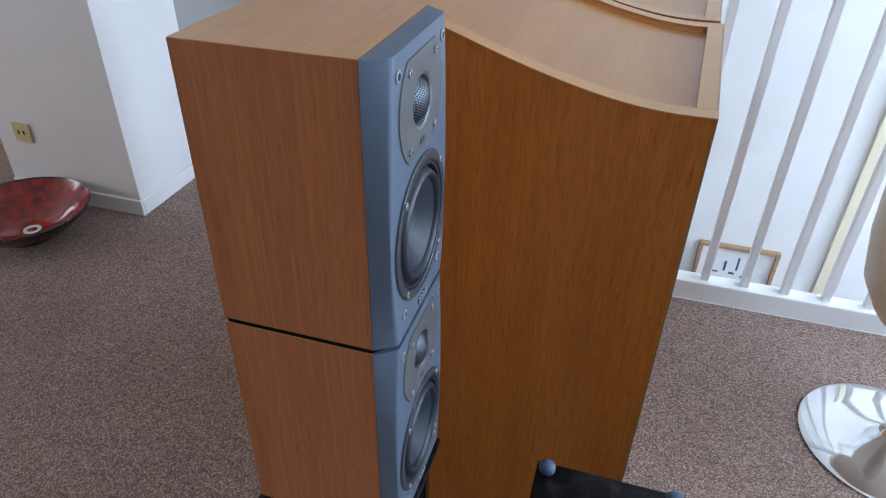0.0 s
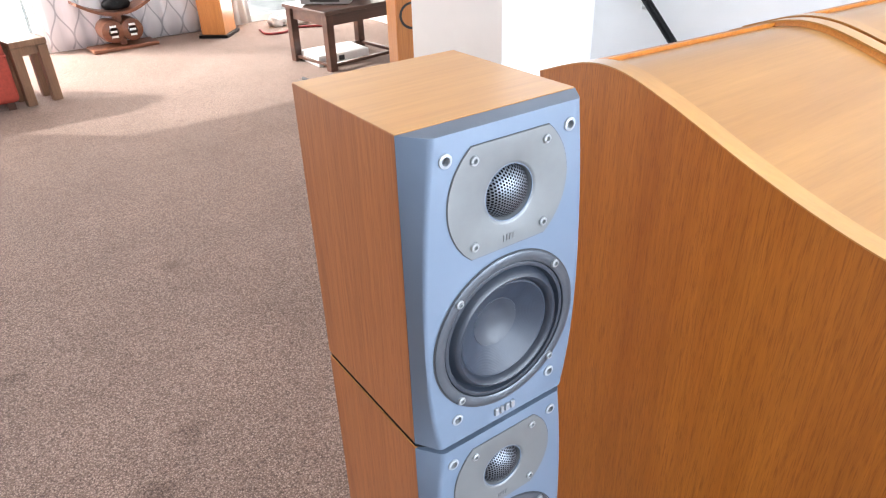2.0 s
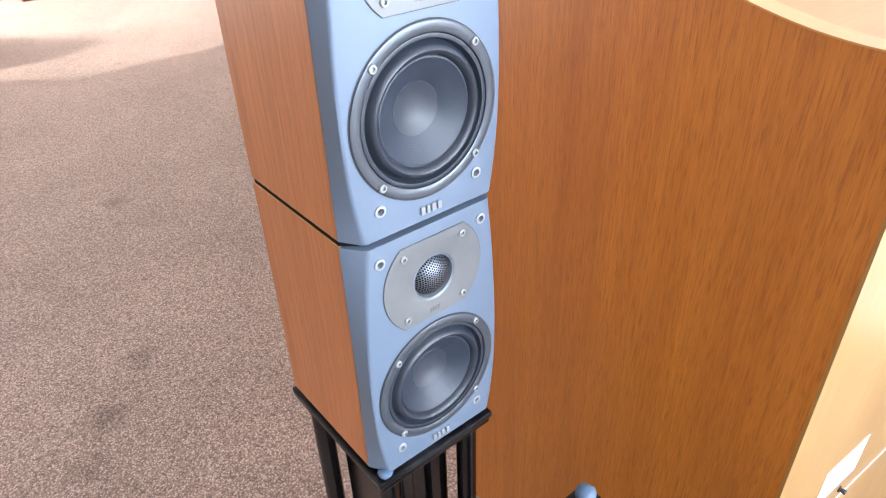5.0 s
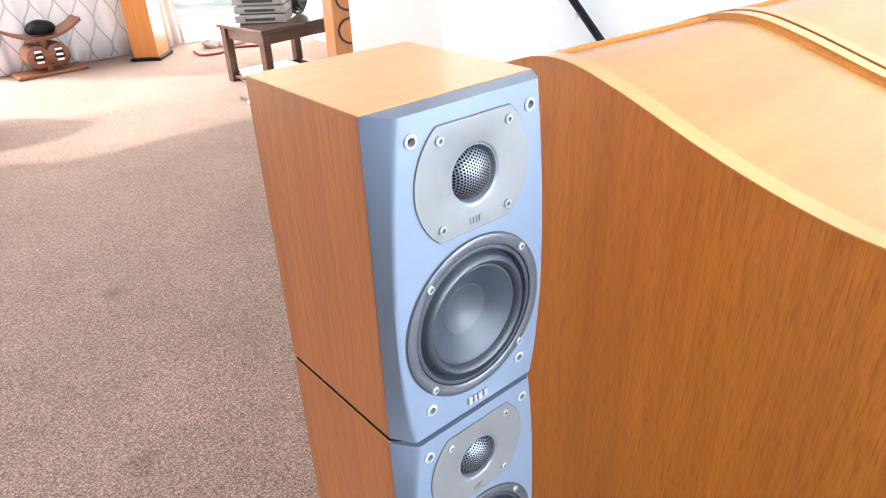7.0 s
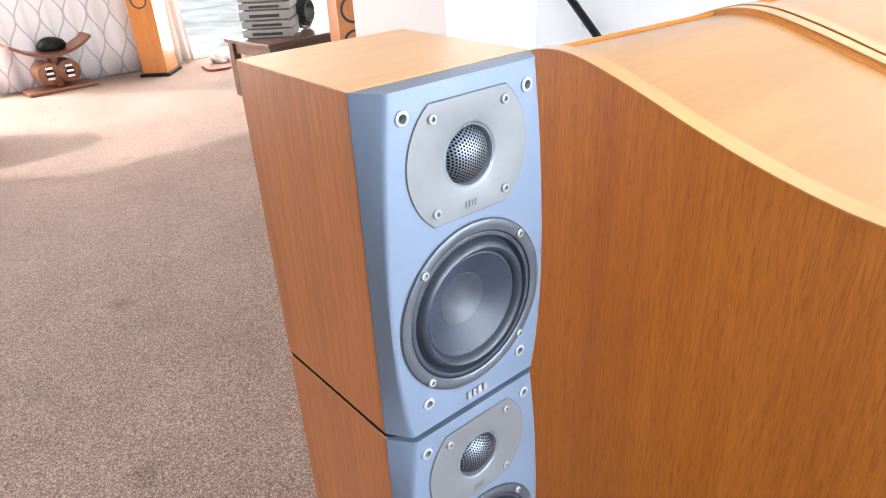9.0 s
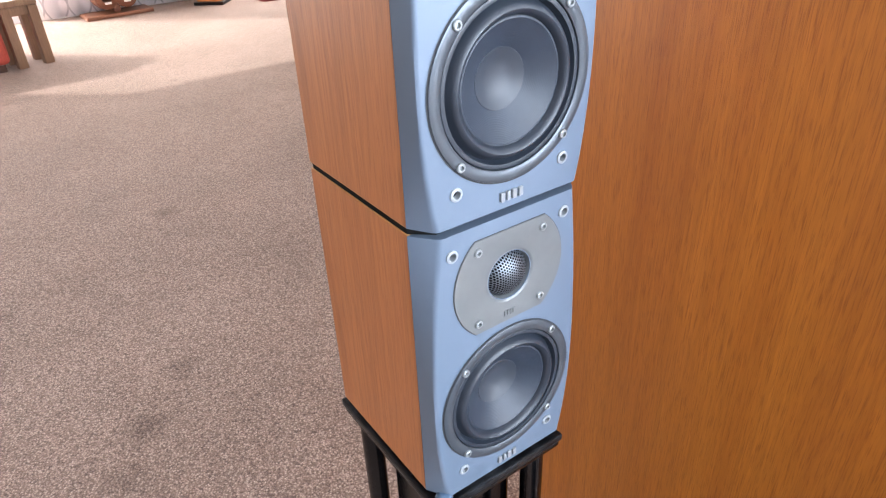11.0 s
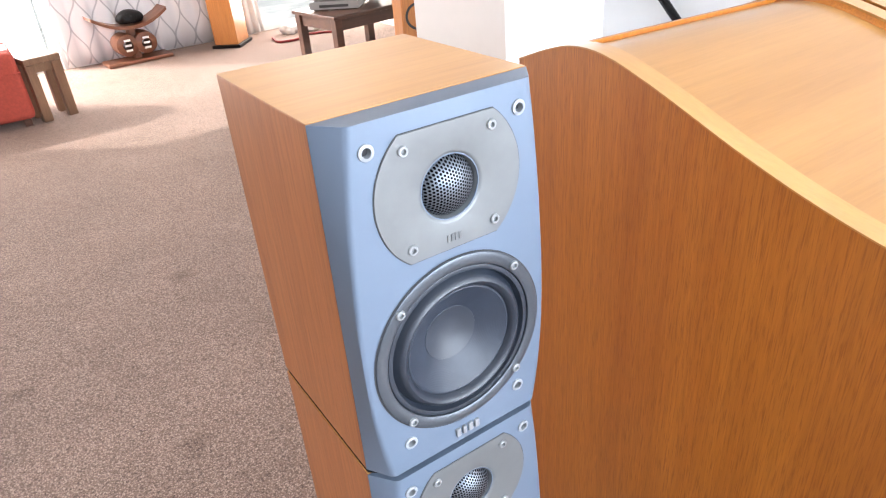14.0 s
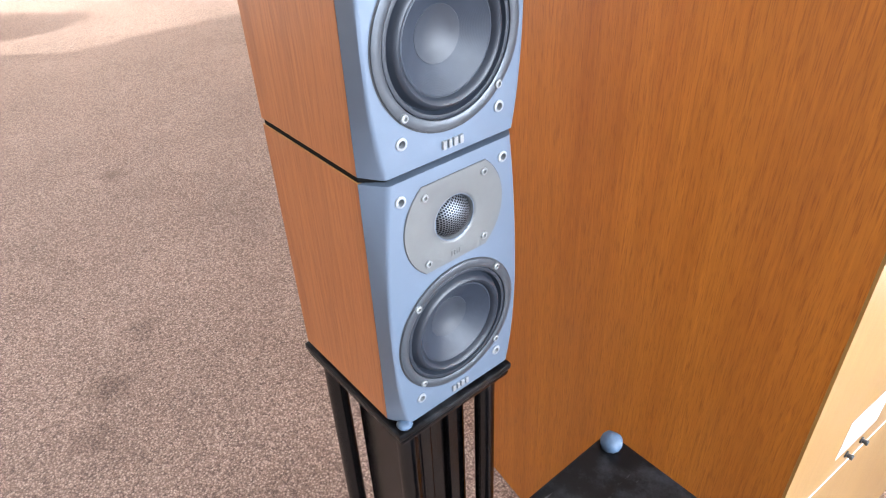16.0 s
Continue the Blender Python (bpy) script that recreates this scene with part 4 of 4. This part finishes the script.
def curtain(name, y0, y1, x, mat, label, folds, amp, z1=2.4, flare=0.0):
    bm = bmesh.new()
    n, rows = folds * 10, 10
    grid = []
    for j in range(rows + 1):
        z = 0.02 + (z1 - 0.02) * j / rows
        row = []
        for i in range(n + 1):
            t = i / n
            fl = flare * (1 - z / z1) ** 2
            y = y0 + (y1 - y0 + fl) * t
            xx = x + amp * math.sin(t * folds * 2 * math.pi) + 0.25 * amp * math.sin(t * folds * 4.3 * math.pi + z * 1.5)
            row.append((bm.verts.new((xx, y, z)), bm.verts.new((xx - 0.004, y, z))))
        grid.append(row)
    for a, b in zip(grid, grid[1:]):
        for i in range(n):
            for k in (0, 1):
                bm.faces.new((a[i][k], a[i + 1][k], b[i + 1][k], b[i][k]))
    for row in (grid[0], grid[-1]):
        for i in range(n):
            bm.faces.new((row[i][0], row[i + 1][0], row[i + 1][1], row[i][1]))
    ob = finish(bm, name, mat, None, "", True, 180)
    return tagged(ob, label, "curtain")


curtain("patterned_curtain", 0.38, 2.0, WEST + 0.07, CURTAIN, "white floor-length curtain with grey wavy ogee lines", 8, 0.022)
curtain("sheer_curtain", 2.06, 2.22, WEST + 0.06, SHEER, "gathered white curtain beside the glazed door", 3, 0.02, flare=0.1)


def ottoman():
    a = thing("ottoman", "red upholstered padded ottoman on dark feet", "ottoman", pose(-5.34, -0.5, 0))
    part("body", box(-0.45, 0.155, -0.435, 0.435, 0.05, 0.40, 0.05, 5), RED_CLOTH, a)
    part("cushion", box(-0.447, 0.152, -0.432, 0.432, 0.33, 0.52, 0.065, 6), RED_CLOTH, a, "rounded red top cushion")
    part("piping", box(-0.452, 0.157, -0.437, 0.437, 0.372, 0.379, 0.003, 2), RED_CLOTH, a)
    for x in (-0.40, 0.10):
        for y in (-0.37, 0.37):
            part("foot", box(x - 0.025, x + 0.025, y - 0.025, y + 0.025, 0, 0.05), DARK_WOOD, a)


ottoman()


def wooden_stool():
    t = thing("wooden_stool", "small brown wooden stool beside the red ottoman", "stool", pose(-5.36, 0.062, 0, 0, 0, 14))
    part("top", box(-0.125, 0.125, -0.125, 0.125, 0.405, 0.45, 0.008), CHAIR_WOOD, t)
    for x in (-0.09, 0.09):
        for y in (-0.09, 0.09):
            part("leg", moved(box(-0.03, 0.03, -0.032, 0.032, 0, 0.404, 0.005), Matrix.Translation((x, y, 0))), CHAIR_WOOD, t)
        part("rail", box(x - 0.014, x + 0.014, -0.058, 0.058, 0.345, 0.404, 0.003), CHAIR_WOOD, t)


wooden_stool()
magazine = finish(box(-0.11, 0.11, -0.07, 0.07, 0.0, 0.008, 0.001), "folded_paper", PAPER)
magazine.location = (-5.4, -0.16, 0.5205)
tagged(magazine, "folded white paper lying on the red ottoman", "paper")


def cable(name, pts, r, mat, label):
    dense = []
    for i in range(len(pts) - 1):
        for k in range(6):
            t = k / 6
            dense.append(Vector(pts[i]).lerp(Vector(pts[i + 1]), t))
    dense.append(Vector(pts[-1]))
    for _ in range(4):
        dense = [dense[0]] + [(dense[i - 1] + dense[i] * 2 + dense[i + 1]) / 4 for i in range(1, len(dense) - 1)] + [dense[-1]]
    tagged(finish(tube(dense, r, 8), name, mat, None, "", True, 180), label, "cable")


cable("speaker_cable", [(-6.5, 2.25, 0.012), (-6.25, 2.2, 0.012), (-6.2, 2.4, 0.012), (-6.4, 2.55, 0.012), (-6.2, 2.9, 0.012)], 0.012, RED_CABLE, "dark red speaker cable looped on the carpet")
cable("mains_cable", [(-4.13, 1.90, 0.012), (-4.10, 1.84, 0.008), (-3.98, 1.80, 0.008), (-3.84, 1.82, 0.008), (-3.69, 1.90, 0.008), (-3.50, 2.01, 0.008), (-3.56, 2.09, 0.008), (-3.72, 2.17, 0.008), (-3.90, 2.19, 0.008), (-4.05, 2.11, 0.012)], 0.008, WHITE_CABLE, "white cable looped on the carpet from a power strip")


def cable_plug():
    p = thing("cable_plug", "white plug on a black cable end on the carpet", "plug", pose(-4.40, 1.795, 0.0, 0, 0, 4))
    part("plug_body", box(0.0, 0.075, -0.017, 0.017, 0.0, 0.03, 0.008, 3), WHITE_CABLE, p, "white plastic plug")
    part("cable_end", tube([(0.0, 0, 0.02), (-0.05, 0.005, 0.02), (-0.1, 0.02, 0.013), (-0.15, 0.02, 0.01)], 0.012, 10), DARK_GREY, p, "black cable end", True)


cable_plug()


def power_strip():
    p = thing("power_strip", "white power strip lying on the carpet by the table", "power strip", pose(-4.09, 1.99, 0, 0, 0, 58))
    part("body", box(-0.13, 0.13, -0.028, 0.028, 0, 0.035, 0.008, 3), WHITE_CABLE, p)
    for x in (-0.08, 0.0, 0.08):
        part("socket", lathe([(0.0355, 0.017), (0.036, 0.017), (0.036, 0.014), (0.0352, 0.013), (0.0352, 0)], 20, "z"), SILVER, p).location = (x, 0, 0)


power_strip()


def crumpled_bag(x, y, size, seed):
    bm = bmesh.new()
    bmesh.ops.create_icosphere(bm, subdivisions=4, radius=1.0)
    for v in bm.verts:
        k = 1 + 0.35 * noise.noise(v.co * 1.6 + Vector((seed, 0, 0))) + 0.16 * noise.noise(v.co * 4.5 + Vector((0, seed, 0)))
        v.co = Vector((v.co.x * k * size, v.co.y * k * size * 1.15, max(v.co.z * k * size * 0.8 + size * 0.55, 0)))
    ob = finish(bm, "plastic_bag", WHITE_CABLE, None, "", True, 50)
    ob.location = (x, y, 0)
    tagged(ob, "crumpled white plastic bag on the carpet by the glazed door", "bag", "white bags")


crumpled_bag(-6.62, 2.50, 0.085, 1.3)
crumpled_bag(-6.58, 2.74, 0.11, 4.1)
